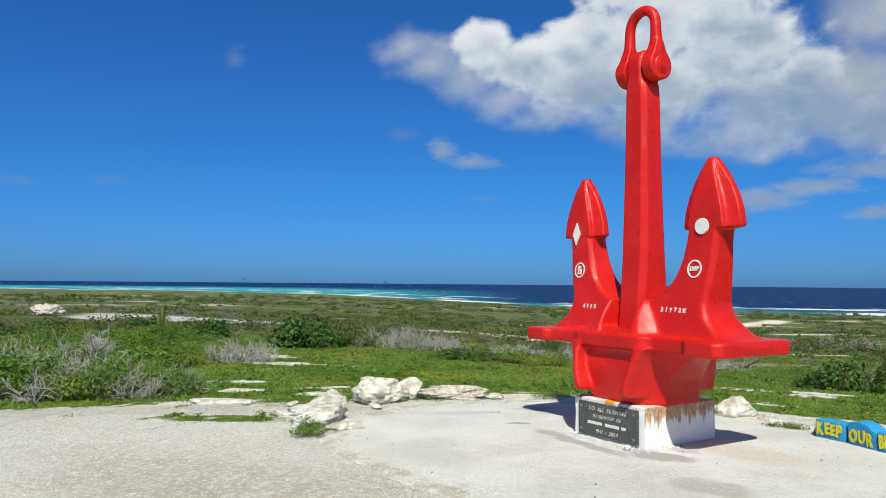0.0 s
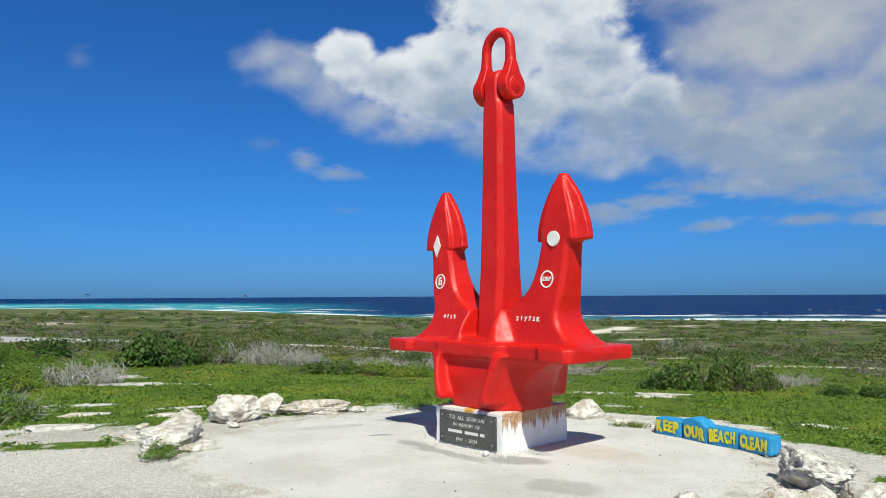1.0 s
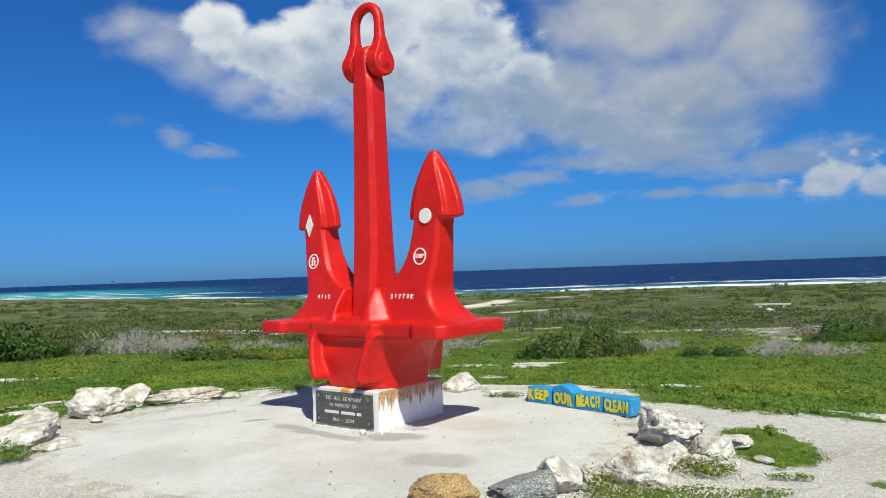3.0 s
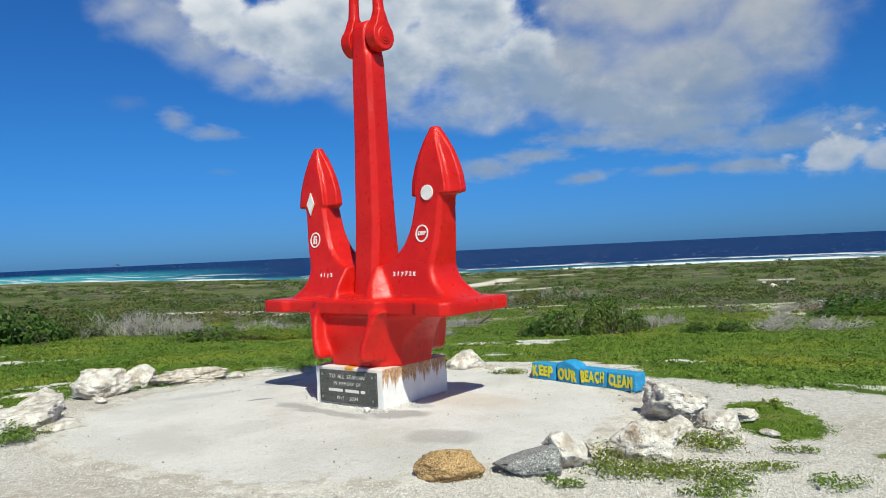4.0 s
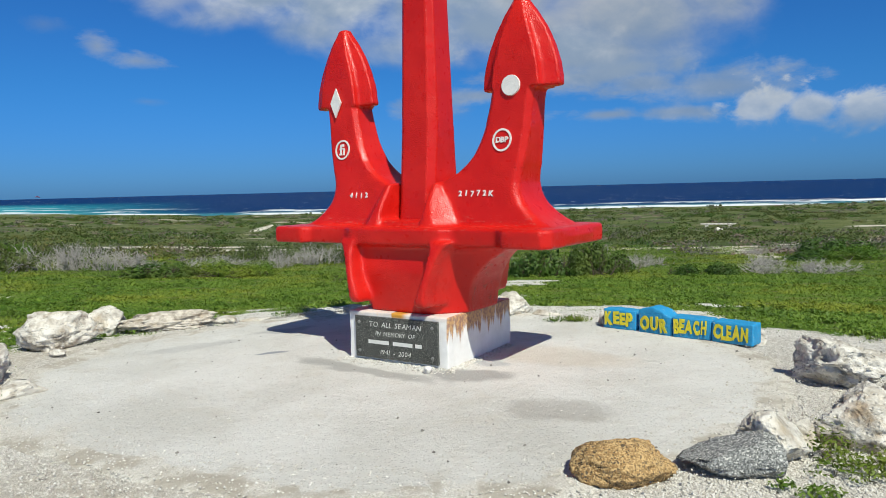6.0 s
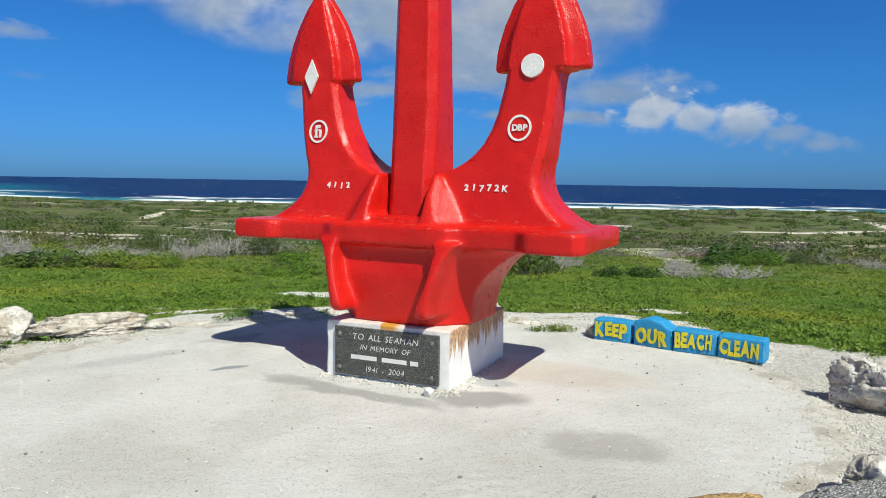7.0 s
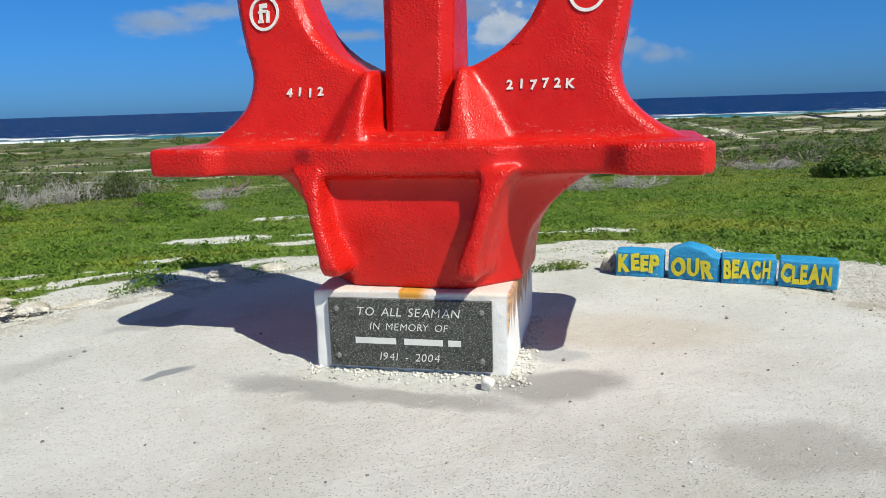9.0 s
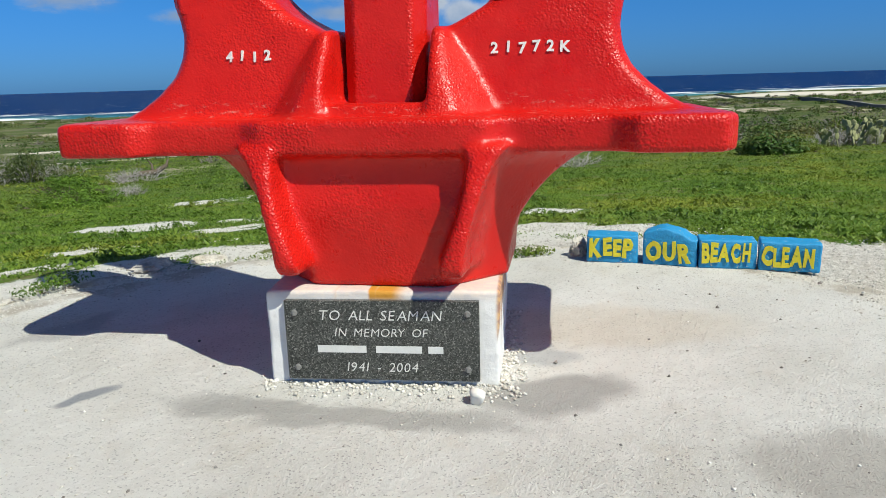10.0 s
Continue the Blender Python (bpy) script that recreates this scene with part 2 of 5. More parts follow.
def pedestal_paint():
    m, nt, p = material("white_pedestal_paint")
    co = coords(nt)
    sep = nt.nodes.new("ShaderNodeSeparateXYZ")
    put(nt, sep.inputs[0], co)
    n = fbm(nt, co, 5.0, 6.0, 0.6)
    c = blend(nt, remap(nt, n, 0.3, 0.7), (0.74, 0.73, 0.70), (0.84, 0.83, 0.80))
    # rust washed down from the iron: streaks narrow across, long downwards
    streak = fbm(nt, vcalc(nt, "MULTIPLY", co, (20.0, 20.0, 1.3)), 1.0, 5.0, 0.62)
    reach = remap(nt, sep.outputs[2], 0.08, 0.44)
    side = remap(nt, sep.outputs[0], 0.485, 0.505)
    edge = remap(nt, sep.outputs[2], 0.37, 0.418)
    amount = calc(nt, "MULTIPLY", remap(nt, calc(nt, "ADD", calc(nt, "MULTIPLY", streak, 0.95), calc(nt, "MULTIPLY", reach, 0.46)), 0.66, 0.80),
                  calc(nt, "MAXIMUM", side, calc(nt, "MULTIPLY", edge, 0.35)))
    rust = blend(nt, remap(nt, fbm(nt, co, 30.0, 4.0), 0.4, 0.6), (0.26, 0.085, 0.02), (0.52, 0.26, 0.05))
    c = blend(nt, calc(nt, "MULTIPLY", amount, 0.85), c, rust)
    drip = calc(nt, "MULTIPLY", remap(nt, sep.outputs[2], 0.36, 0.40), remap(nt, fbm(nt, vcalc(nt, "MULTIPLY", co, (9.0, 1.0, 0.6)), 1.0, 2.0), 0.47, 0.52))
    drip = calc(nt, "MULTIPLY", drip, remap(nt, calc(nt, "ABSOLUTE", calc(nt, "ADD", sep.outputs[0], 0.05)), 0.17, 0.09))
    c = blend(nt, drip, c, (0.58, 0.27, 0.03))
    chip = remap(nt, fbm(nt, co, 18.0, 6.0, 0.7), 0.68, 0.72, 0.0, 0.6)
    c = blend(nt, chip, c, (0.42, 0.41, 0.38))
    finish(nt, p, c, 0.75, relief(nt, fbm(nt, co, 26.0, 6.0, 0.65), 0.35, 0.015))
    return m


def granite(name, dark, light, spot, rough=0.3, scale=170.0, bumpy=0.05):
    m, nt, p = material(name)
    co = coords(nt)
    g = cells(nt, co, scale, "F1", "Color")
    s = nt.nodes.new("ShaderNodeSeparateColor")
    put(nt, s.inputs[0], g)
    c = blend(nt, remap(nt, s.outputs[0], 0.25, 0.75), dark, light)
    c = blend(nt, remap(nt, s.outputs[1], 0.84, 0.9), c, spot)
    c = blend(nt, remap(nt, fbm(nt, co, 4.0, 5.0), 0.4, 0.7, 0.0, 0.25), c, light)
    finish(nt, p, c, rough, relief(nt, fbm(nt, co, 60.0, 5.0), bumpy, 0.02))
    return m


def rock_mat(name, pale, dark, stain, stain_amount, scale=7.0):
    m, nt, p = material(name)
    co = coords(nt)
    n = fbm(nt, co, scale, 8.0, 0.66, 0.3)
    pits = cells(nt, co, scale * 5.0, "F1", "Distance")
    c = blend(nt, remap(nt, n, 0.32, 0.62), dark, pale)
    c = blend(nt, remap(nt, fbm(nt, vcalc(nt, "ADD", co, (3.1, 7.7, 1.3)), scale * 0.5, 5.0, 0.6), 0.54, 0.68, 0.0, stain_amount), c, stain)
    c = blend(nt, remap(nt, fbm(nt, co, scale * 9.0, 5.0, 0.7), 0.62, 0.72, 0.0, 0.5), c, dark)
    h = calc(nt, "ADD", calc(nt, "MULTIPLY", n, 1.6), calc(nt, "MULTIPLY", remap(nt, pits, 0.0, 0.45), 0.35))
    finish(nt, p, c, 0.92, relief(nt, h, 0.9, 0.03), spec=0.2)
    return m


def concrete_mat():
    m, nt, p = material("weathered_concrete")
    co = place(nt)
    n = fbm(nt, co, 0.9, 8.0, 0.62)
    c = blend(nt, remap(nt, n, 0.33, 0.67), (0.63, 0.615, 0.56), (0.77, 0.76, 0.71))
    c = blend(nt, remap(nt, fbm(nt, co, 2.6, 6.0, 0.6), 0.52, 0.70, 0.0, 0.45), c, (0.585, 0.54, 0.45))
    grit = cells(nt, co, 150.0, "F1", "Color")
    s = nt.nodes.new("ShaderNodeSeparateColor")
    put(nt, s.inputs[0], grit)
    c = blend(nt, remap(nt, s.outputs[0], 0.72, 0.8, 0.0, 0.5), c, (0.72, 0.70, 0.66))
    c = blend(nt, remap(nt, s.outputs[1], 0.93, 0.95, 0.0, 0.6), c, (0.22, 0.205, 0.19))
    c = blend(nt, remap(nt, fbm(nt, co, 62.0, 6.0, 0.80), 0.56, 0.64, 0.0, 0.6), c, (0.33, 0.31, 0.275))
    c = blend(nt, remap(nt, fbm(nt, co, 0.45, 5.0, 0.6), 0.40, 0.60, 0.0, 0.35), c, (0.78, 0.765, 0.72))
    c = blend(nt, remap(nt, fbm(nt, vcalc(nt, "MULTIPLY", co, (1.0, 2.6, 1.0)), 7.0, 8.0, 0.74), 0.53, 0.67, 0.0, 0.26), c, (0.46, 0.435, 0.385))
    # smears of newer cement and a damp patch, where they lie on the slab
    wob = vcalc(nt, "SCALE", vcalc(nt, "SUBTRACT", fbm_colour(nt, co, 3.0), (0.5, 0.5, 0.5)), scale=0.35)
    at = vcalc(nt, "ADD", co, wob)
    for x, y, a, b, turn, col, amt in ((2.19, 8.56, 0.40, 0.24, -40, (0.40, 0.375, 0.335), 0.6), (1.98, 9.60, 0.38, 0.20, -32, (0.33, 0.32, 0.30), 0.75),
                                       (1.25, 10.15, 0.85, 0.12, -56, (0.37, 0.36, 0.335), 0.75), (0.60, 11.12, 0.16, 0.06, 20, (0.24, 0.26, 0.29), 0.8),
                                       (0.85, 12.15, 0.35, 0.12, 10, (0.38, 0.37, 0.36), 0.5), (2.9, 9.9, 0.7, 0.35, -50, (0.60, 0.51, 0.38), 0.35),
                                       (2.28, 9.92, 0.2, 0.1, -40, (0.33, 0.36, 0.38), 0.5), (-0.1, 11.7, 0.5, 0.16, 15, (0.40, 0.39, 0.37), 0.4)):
        rot = nt.nodes.new("ShaderNodeVectorRotate")
        rot.rotation_type = "Z_AXIS"
        put(nt, rot.inputs["Vector"], vcalc(nt, "SUBTRACT", at, (x, y, 0.0)))
        rot.inputs["Angle"].default_value = radians(-turn)
        d = vcalc(nt, "LENGTH", vcalc(nt, "MULTIPLY", rot.outputs[0], (1 / a, 1 / b, 0.0)))
        c = blend(nt, remap(nt, d, 0.6, 1.2, amt, 0.0), c, col)
    # its thin edge breaks up under loose gravel
    ragged = calc(nt, "ADD", attribute(nt, "rim"), calc(nt, "MULTIPLY", calc(nt, "SUBTRACT", fbm(nt, co, 2.6, 8.0, 0.7), 0.5), 1.9))
    pale = blend(nt, s.outputs[2], (0.56, 0.525, 0.45), (0.84, 0.805, 0.735))
    pale = blend(nt, remap(nt, fbm(nt, co, 3.0, 6.0, 0.6), 0.45, 0.6), pale, (0.47, 0.42, 0.34))
    c = blend(nt, remap(nt, ragged, 0.42, 0.66, 0.0, 0.85), c, pale)
    h = calc(nt, "ADD", fbm(nt, co, 110.0, 6.0, 0.72), calc(nt, "MULTIPLY", fbm(nt, co, 14.0, 5.0), 1.4))
    finish(nt, p, c, 0.9, relief(nt, h, 0.9, 0.014), spec=0.25)
    return m


def attribute(nt, name):
    n = nt.nodes.new("ShaderNodeAttribute")
    n.attribute_name = name
    return n.outputs["Fac"]


def ground_mat():
    m, nt, p = material("coral_gravel_and_turf")
    co = place(nt)
    g = cells(nt, co, 95.0, "F1", "Color")
    s = nt.nodes.new("ShaderNodeSeparateColor")
    put(nt, s.inputs[0], g)
    edge = cells(nt, co, 95.0, "DISTANCE_TO_EDGE")
    stone = blend(nt, s.outputs[0], (0.70, 0.665, 0.60), (0.94, 0.91, 0.855))
    stone = blend(nt, remap(nt, edge, 0.0, 0.14, 0.75, 0.0), stone, (0.36, 0.33, 0.28))
    dust = blend(nt, fbm(nt, co, 3.0, 7.0, 0.6), (0.40, 0.35, 0.27), (0.60, 0.545, 0.45))
    bare = blend(nt, remap(nt, fbm(nt, co, 0.8, 7.0, 0.65), 0.45, 0.62), stone, blend(nt, 0.35, stone, dust))
    bare = blend(nt, remap(nt, fbm(nt, co, 48.0, 5.0, 0.75), 0.56, 0.70, 0.0, 0.5), bare, (0.40, 0.365, 0.30))
    bare = blend(nt, calc(nt, "MULTIPLY", attribute(nt, "dust"), remap(nt, fbm(nt, co, 2.2, 8.0, 0.75), 0.38, 0.58, 0.45, 1.0)), bare, dust)
    coarse = fbm(nt, co, 17.0, 8.0, 0.82)
    bare = blend(nt, remap(nt, coarse, 0.53, 0.63, 0.0, 0.55), bare, (0.40, 0.36, 0.29))
    bare = blend(nt, remap(nt, coarse, 0.50, 0.38, 0.0, 0.7), bare, (0.90, 0.87, 0.80))
    t1 = fbm(nt, co, 0.35, 7.0, 0.62)
    t2 = fbm(nt, co, 6.0, 6.0, 0.7)
    turf = blend(nt, remap(nt, t1, 0.36, 0.64), (0.092, 0.200, 0.014), (0.180, 0.285, 0.030))
    turf = blend(nt, remap(nt, t2, 0.35, 0.7), vcalc(nt, "SCALE", turf, scale=0.62), turf)
    turf = blend(nt, remap(nt, fbm(nt, co, 1.7, 6.0, 0.65), 0.52, 0.68, 0.0, 0.7), turf, (0.24, 0.215, 0.10))
    heath = blend(nt, remap(nt, fbm(nt, co, 0.09, 8.0, 0.65), 0.4, 0.62), (0.072, 0.102, 0.026), (0.135, 0.155, 0.054))
    heath = blend(nt, remap(nt, fbm(nt, co, 0.9, 7.0, 0.7), 0.5, 0.66, 0.0, 0.7), heath, (0.050, 0.068, 0.026))
    heath = blend(nt, remap(nt, fbm(nt, vcalc(nt, "MULTIPLY", co, (0.6, 1.3, 1.0)), 0.16, 7.0, 0.66), 0.52, 0.64, 0.0, 0.65), heath, (0.20, 0.175, 0.125))
    heath = blend(nt, remap(nt, fbm(nt, vcalc(nt, "MULTIPLY", co, (0.55, 1.5, 1.0)), 0.055, 7.0, 0.68), 0.57, 0.63, 0.0, 0.85), heath, (0.50, 0.43, 0.33))
    green = blend(nt, attribute(nt, "dry"), turf, heath)
    ragged = calc(nt, "ADD", attribute(nt, "cover"), calc(nt, "MULTIPLY", calc(nt, "SUBTRACT", fbm(nt, co, 2.1, 9.0, 0.76), 0.5), 2.1))
    sandy = blend(nt, fbm(nt, co, 9.0, 8.0, 0.75), (0.66, 0.635, 0.565), (0.90, 0.88, 0.82))
    bare = blend(nt, attribute(nt, "chalk"), bare, sandy)
    c = blend(nt, remap(nt, ragged, 0.42, 0.58), bare, green)
    c = blend(nt, attribute(nt, "salt"), c, blend(nt, fbm(nt, co, 0.3, 6.0), (0.42, 0.42, 0.42), (0.56, 0.55, 0.54)))
    c = blend(nt, attribute(nt, "sand"), c, blend(nt, fbm(nt, co, 1.2, 5.0), (0.60, 0.54, 0.44), (0.78, 0.73, 0.63)))
    h = calc(nt, "ADD", calc(nt, "MULTIPLY", remap(nt, edge, 0.0, 0.2), 0.5), calc(nt, "MULTIPLY", t2, 1.6))
    finish(nt, p, c, 0.95, relief(nt, h, 0.7, 0.02), spec=0.15)
    return m


def sea_mat():
    m, nt, p = material("sea_water")
    co = place(nt)
    far = attribute(nt, "offshore")
    c = blend(nt, remap(nt, far, 0.0, 70.0), (0.030, 0.20, 0.25), (0.003, 0.030, 0.118))
    lagoon = attribute(nt, "lagoon")
    c = blend(nt, calc(nt, "MULTIPLY", lagoon, remap(nt, far, 800.0, 250.0)), c, (0.020, 0.30, 0.36))
    c = blend(nt, remap(nt, fbm(nt, vcalc(nt, "MULTIPLY", co, (1.0, 1.6, 1.0)), 0.02, 6.0, 0.6), 0.45, 0.7, 0.0, 0.5), c, (0.004, 0.022, 0.075))
    # broken water: long ragged lines along the shore, and small white horses further out
    ruffle = fbm(nt, co, 0.035, 7.0, 0.65)
    reach = calc(nt, "DIVIDE", far, calc(nt, "ADD", 1.0, calc(nt, "MULTIPLY", lagoon, 2.4)))
    wave = calc(nt, "ADD", calc(nt, "MULTIPLY", far, 0.07), calc(nt, "MULTIPLY", ruffle, 7.0))
    line = calc(nt, "SINE", wave)
    surf = calc(nt, "MULTIPLY", remap(nt, line, 0.20, 0.75), remap(nt, reach, 150.0, 40.0))
    surf = calc(nt, "MULTIPLY", surf, remap(nt, fbm(nt, co, 0.013, 7.0, 0.74), 0.475, 0.54))
    wash = remap(nt, calc(nt, "ADD", far, calc(nt, "MULTIPLY", fbm(nt, co, 0.05, 6.0, 0.7), -40.0)), 14.0, -4.0)
    wash = calc(nt, "MULTIPLY", wash, remap(nt, fbm(nt, co, 0.016, 6.0, 0.70), 0.46, 0.55))
    horse = calc(nt, "MULTIPLY", remap(nt, fbm(nt, vcalc(nt, "MULTIPLY", co, (0.8, 1.4, 1.0)), 0.16, 4.0, 0.7), 0.635, 0.68), 0.8)
    foam = calc(nt, "MAXIMUM", calc(nt, "MAXIMUM", surf, wash), horse)
    c = blend(nt, foam, c, (0.80, 0.83, 0.84))
    h = fbm(nt, co, 0.5, 6.0, 0.65)
    finish(nt, p, c, 0.65, relief(nt, h, 0.7, 0.6), spec=0.04)
    return m


def leaf_mat(name, a, b, tip=None, rough=0.55):
    m, nt, p = material(name)
    r = island(nt)
    c = blend(nt, r, a, b)
    own = nt.nodes.new("ShaderNodeObjectInfo").outputs["Random"]
    c = blend(nt, remap(nt, own, 0.0, 1.0, 0.0, 0.35), c, tip or b)
    c = blend(nt, remap(nt, fbm(nt, place(nt), 1.1, 4.0), 0.4, 0.65, 0.0, 0.55), c, tuple(x * 0.6 for x in a))
    c = blend(nt, remap(nt, fbm(nt, place(nt), 0.33, 5.0, 0.6), 0.48, 0.66, 0.0, 0.7), c, (b[0] * 1.45, b[1] * 1.0, b[2]))
    finish(nt, p, c, rough, spec=0.35)
    thin = nt.nodes.new("ShaderNodeBsdfTranslucent")
    put(nt, thin.inputs[0], c)
    mixer = nt.nodes.new("ShaderNodeMixShader")
    mixer.inputs[0].default_value = 0.28
    put(nt, mixer.inputs[1], p.outputs[0])
    put(nt, mixer.inputs[2], thin.outputs[0])
    put(nt, nt.nodes["Material Output"].inputs[0], mixer.outputs[0])
    return m


def stone_bits(name, a, b):
    m, nt, p = material(name)
    finish(nt, p, blend(nt, island(nt), a, b), 0.9, relief(nt, fbm(nt, place(nt), 160.0, 3.0), 0.4, 0.004), spec=0.2)
    return m


RED = red_paint()
WHITE = plain_paint("white_mark_paint", (0.78, 0.77, 0.72), 0.5, (0.50, 0.20, 0.17), 0.70)
CREAM = plain_paint("engraved_letter_white", (0.74, 0.74, 0.70), 0.6)
PEDESTAL = pedestal_paint()
PLAQUE = granite("dark_polished_granite", (0.018, 0.020, 0.018), (0.075, 0.080, 0.072), (0.22, 0.22, 0.20), 0.28, 190.0)
STEEL = plain_paint("dull_bolt_metal", (0.20, 0.20, 0.19), 0.45)
LIME = rock_mat("pale_coral_limestone", (0.75, 0.72, 0.65), (0.38, 0.34, 0.285), (0.55, 0.44, 0.29), 0.4)
LIME_BROWN = rock_mat("limestone_with_brown_underside", (0.74, 0.705, 0.63), (0.34, 0.29, 0.225), (0.50, 0.34, 0.18), 0.55)
RUBBLE = rock_mat("crumbling_limestone", (0.72, 0.665, 0.575), (0.36, 0.30, 0.23), (0.58, 0.48, 0.35), 0.6, 13.0)
OCHRE = granite("ochre_granite", (0.34, 0.20, 0.075), (0.62, 0.42, 0.19), (0.12, 0.085, 0.05), 0.85, 130.0, 1.0)
GREY = granite("grey_granite", (0.11, 0.115, 0.11), (0.36, 0.365, 0.345), (0.64, 0.63, 0.59), 0.8, 140.0, 0.9)
CONCRETE = concrete_mat()
GROUND = ground_mat()
SEA = sea_mat()
BLUE = plain_paint("blue_block_paint", (0.018, 0.30, 0.60), 0.6, (0.42, 0.50, 0.52), 0.60, 0.9, 40.0)
YELLOW = plain_paint("yellow_letter_paint", (0.68, 0.60, 0.03), 0.6, (0.05, 0.28, 0.50), 0.68, 0.6, 40.0)
GRASS = leaf_mat("grass_blades", (0.086, 0.190, 0.012), (0.205, 0.320, 0.036), (0.23, 0.28, 0.05))
HERB = leaf_mat("creeping_herb_leaf", (0.075, 0.165, 0.016), (0.18, 0.28, 0.036))
LEAF = leaf_mat("bush_leaf", (0.072, 0.170, 0.013), (0.180, 0.300, 0.035))
DARK_LEAF = leaf_mat("dark_bush_leaf", (0.030, 0.090, 0.012), (0.095, 0.175, 0.028))
OLIVE = leaf_mat("olive_scrub_leaf", (0.060, 0.098, 0.022), (0.140, 0.180, 0.050))
DRY_LEAF = leaf_mat("dry_grey_scrub", (0.125, 0.118, 0.088), (0.25, 0.238, 0.195))
TWIG = plain_paint("bleached_dead_twig", (0.46, 0.43, 0.40), 0.9)
BARK = plain_paint("brown_twig_bark", (0.13, 0.10, 0.07), 0.9)
BITS = stone_bits("coral_gravel_stones", (0.48, 0.445, 0.38), (0.80, 0.775, 0.715))
WALL_GREY = plain_paint("weathered_grey_plaster", (0.13, 0.125, 0.12), 0.9, (0.24, 0.22, 0.19), 0.56)
CONCRETE_CAP = plain_paint("pale_coping_concrete", (0.30, 0.285, 0.25), 0.9)
PEAR = plain_paint("dry_cactus_skin", (0.27, 0.29, 0.13), 0.7, (0.40, 0.36, 0.20), 0.56)
DARK_BITS = stone_bits("dark_pebbles", (0.14, 0.125, 0.11), (0.30, 0.28, 0.25))


# ---- building helpers ----
def mesh_of(bm, name, mat, smooth=True):
    me = bpy.data.meshes.new(name)
    bm.normal_update()
    bm.to_mesh(me)
    bm.free()
    me.materials.append(mat)
    if smooth:
        me.shade_smooth()
    return me


def part(name, bm, mat, parent, label="", smooth=True, at=None):
    me = bm if isinstance(bm, bpy.types.Mesh) else mesh_of(bm, name, mat, smooth)
    ob = new(name, me)
    ob.parent = parent
    if at is not None:
        ob.matrix_basis = at
    return tagged(ob, label)


def thing(name, m, label, category, group="", kind=""):
    ob = new(name)
    ob.empty_display_size = 0.1
    ob.matrix_basis = m
    return tagged(ob, label, category, group, kind)


def tri_mesh(name, verts, tris, mat, smooth=False):
    """A mesh from arrays of corners and triangles worked out by a function."""
    me = bpy.data.meshes.new(name)
    verts, tris = np.asarray(verts, np.float32), np.asarray(tris, np.int32)
    k = tris.shape[1]
    me.vertices.add(len(verts))
    me.vertices.foreach_set("co", verts.ravel())
    me.loops.add(tris.size)
    me.loops.foreach_set("vertex_index", tris.ravel())
    me.polygons.add(len(tris))
    me.polygons.foreach_set("loop_start", np.arange(0, tris.size, k, dtype=np.int32))
    me.update(calc_edges=True)
    me.validate()
    me.materials.append(mat)
    if smooth:
        me.shade_smooth()
    return me


def box(bm, x0, x1, y0, y1, z0, z1, bevel=0.0, segs=2):
    r = bmesh.ops.create_cube(bm, size=1.0, matrix=Matrix.Translation(((x0 + x1) / 2, (y0 + y1) / 2, (z0 + z1) / 2)) @ Matrix.Diagonal((x1 - x0, y1 - y0, z1 - z0, 1)))
    if bevel:
        es = list({e for v in r["verts"] for e in v.link_edges})
        bmesh.ops.bevel(bm, geom=es, offset=bevel, segments=segs, affect="EDGES", profile=0.6)
    return bm


def loft(bm, rings):
    rows = [[bm.verts.new(p) for p in ring] for ring in rings]
    for a, b in zip(rows, rows[1:]):
        for i in range(len(a)):
            j = (i + 1) % len(a)
            bm.faces.new((a[i], a[j], b[j], b[i]))
    bm.faces.new(rows[0][::-1])
    bm.faces.new(rows[-1])


def octagon(u0, u1, hv, c, z):
    return [(u0 + c, -hv, z), (u1 - c, -hv, z), (u1, -hv + c, z), (u1, hv - c, z), (u1 - c, hv, z), (u0 + c, hv, z), (u0, hv - c, z), (u0, -hv + c, z)]


def prism(bm, outline, z0, z1):
    loft(bm, [[(u, v, z0) for u, v in outline], [(u, v, z1) for u, v in outline]])


def hull(bm, points):
    vs = [bm.verts.new(p) for p in points]
    r = bmesh.ops.convex_hull(bm, input=vs)
    bmesh.ops.delete(bm, geom=[v for v in r["geom_interior"] if isinstance(v, bmesh.types.BMVert)], context="VERTS")


def tube(bm, points, radii, sides=8):
    """A round rod along points, with a radius at each."""
    pts = [Vector(p) for p in points]
    rings = []
    side = None
    for i, p in enumerate(pts):
        d = (pts[min(i + 1, len(pts) - 1)] - pts[max(i - 1, 0)]).normalized()
        if side is None:
            side = d.orthogonal().normalized()
        side = (side - d * side.dot(d)).normalized()
        up = d.cross(side)
        rings.append([p + radii[i] * (math.cos(a) * side + math.sin(a) * up) for a in (2 * math.pi * k / sides for k in range(sides))])
    loft(bm, rings)


def cast(bm, voxel, rounds):
    """Melts overlapping solids into one casting with soft inner and outer corners."""
    bmesh.ops.recalc_face_normals(bm, faces=bm.faces[:])
    me = bpy.data.meshes.new("cast")
    bm.to_mesh(me)
    bm.free()
    ob = new("cast", me)
    r = ob.modifiers.new("r", "REMESH")
    r.mode, r.voxel_size = "VOXEL", voxel
    s = ob.modifiers.new("s", "SMOOTH")
    s.factor, s.iterations = 0.5, rounds
    done = bpy.data.meshes.new_from_object(ob.evaluated_get(bpy.context.evaluated_depsgraph_get()))
    bpy.data.objects.remove(ob)
    bpy.data.meshes.remove(me)
    return done


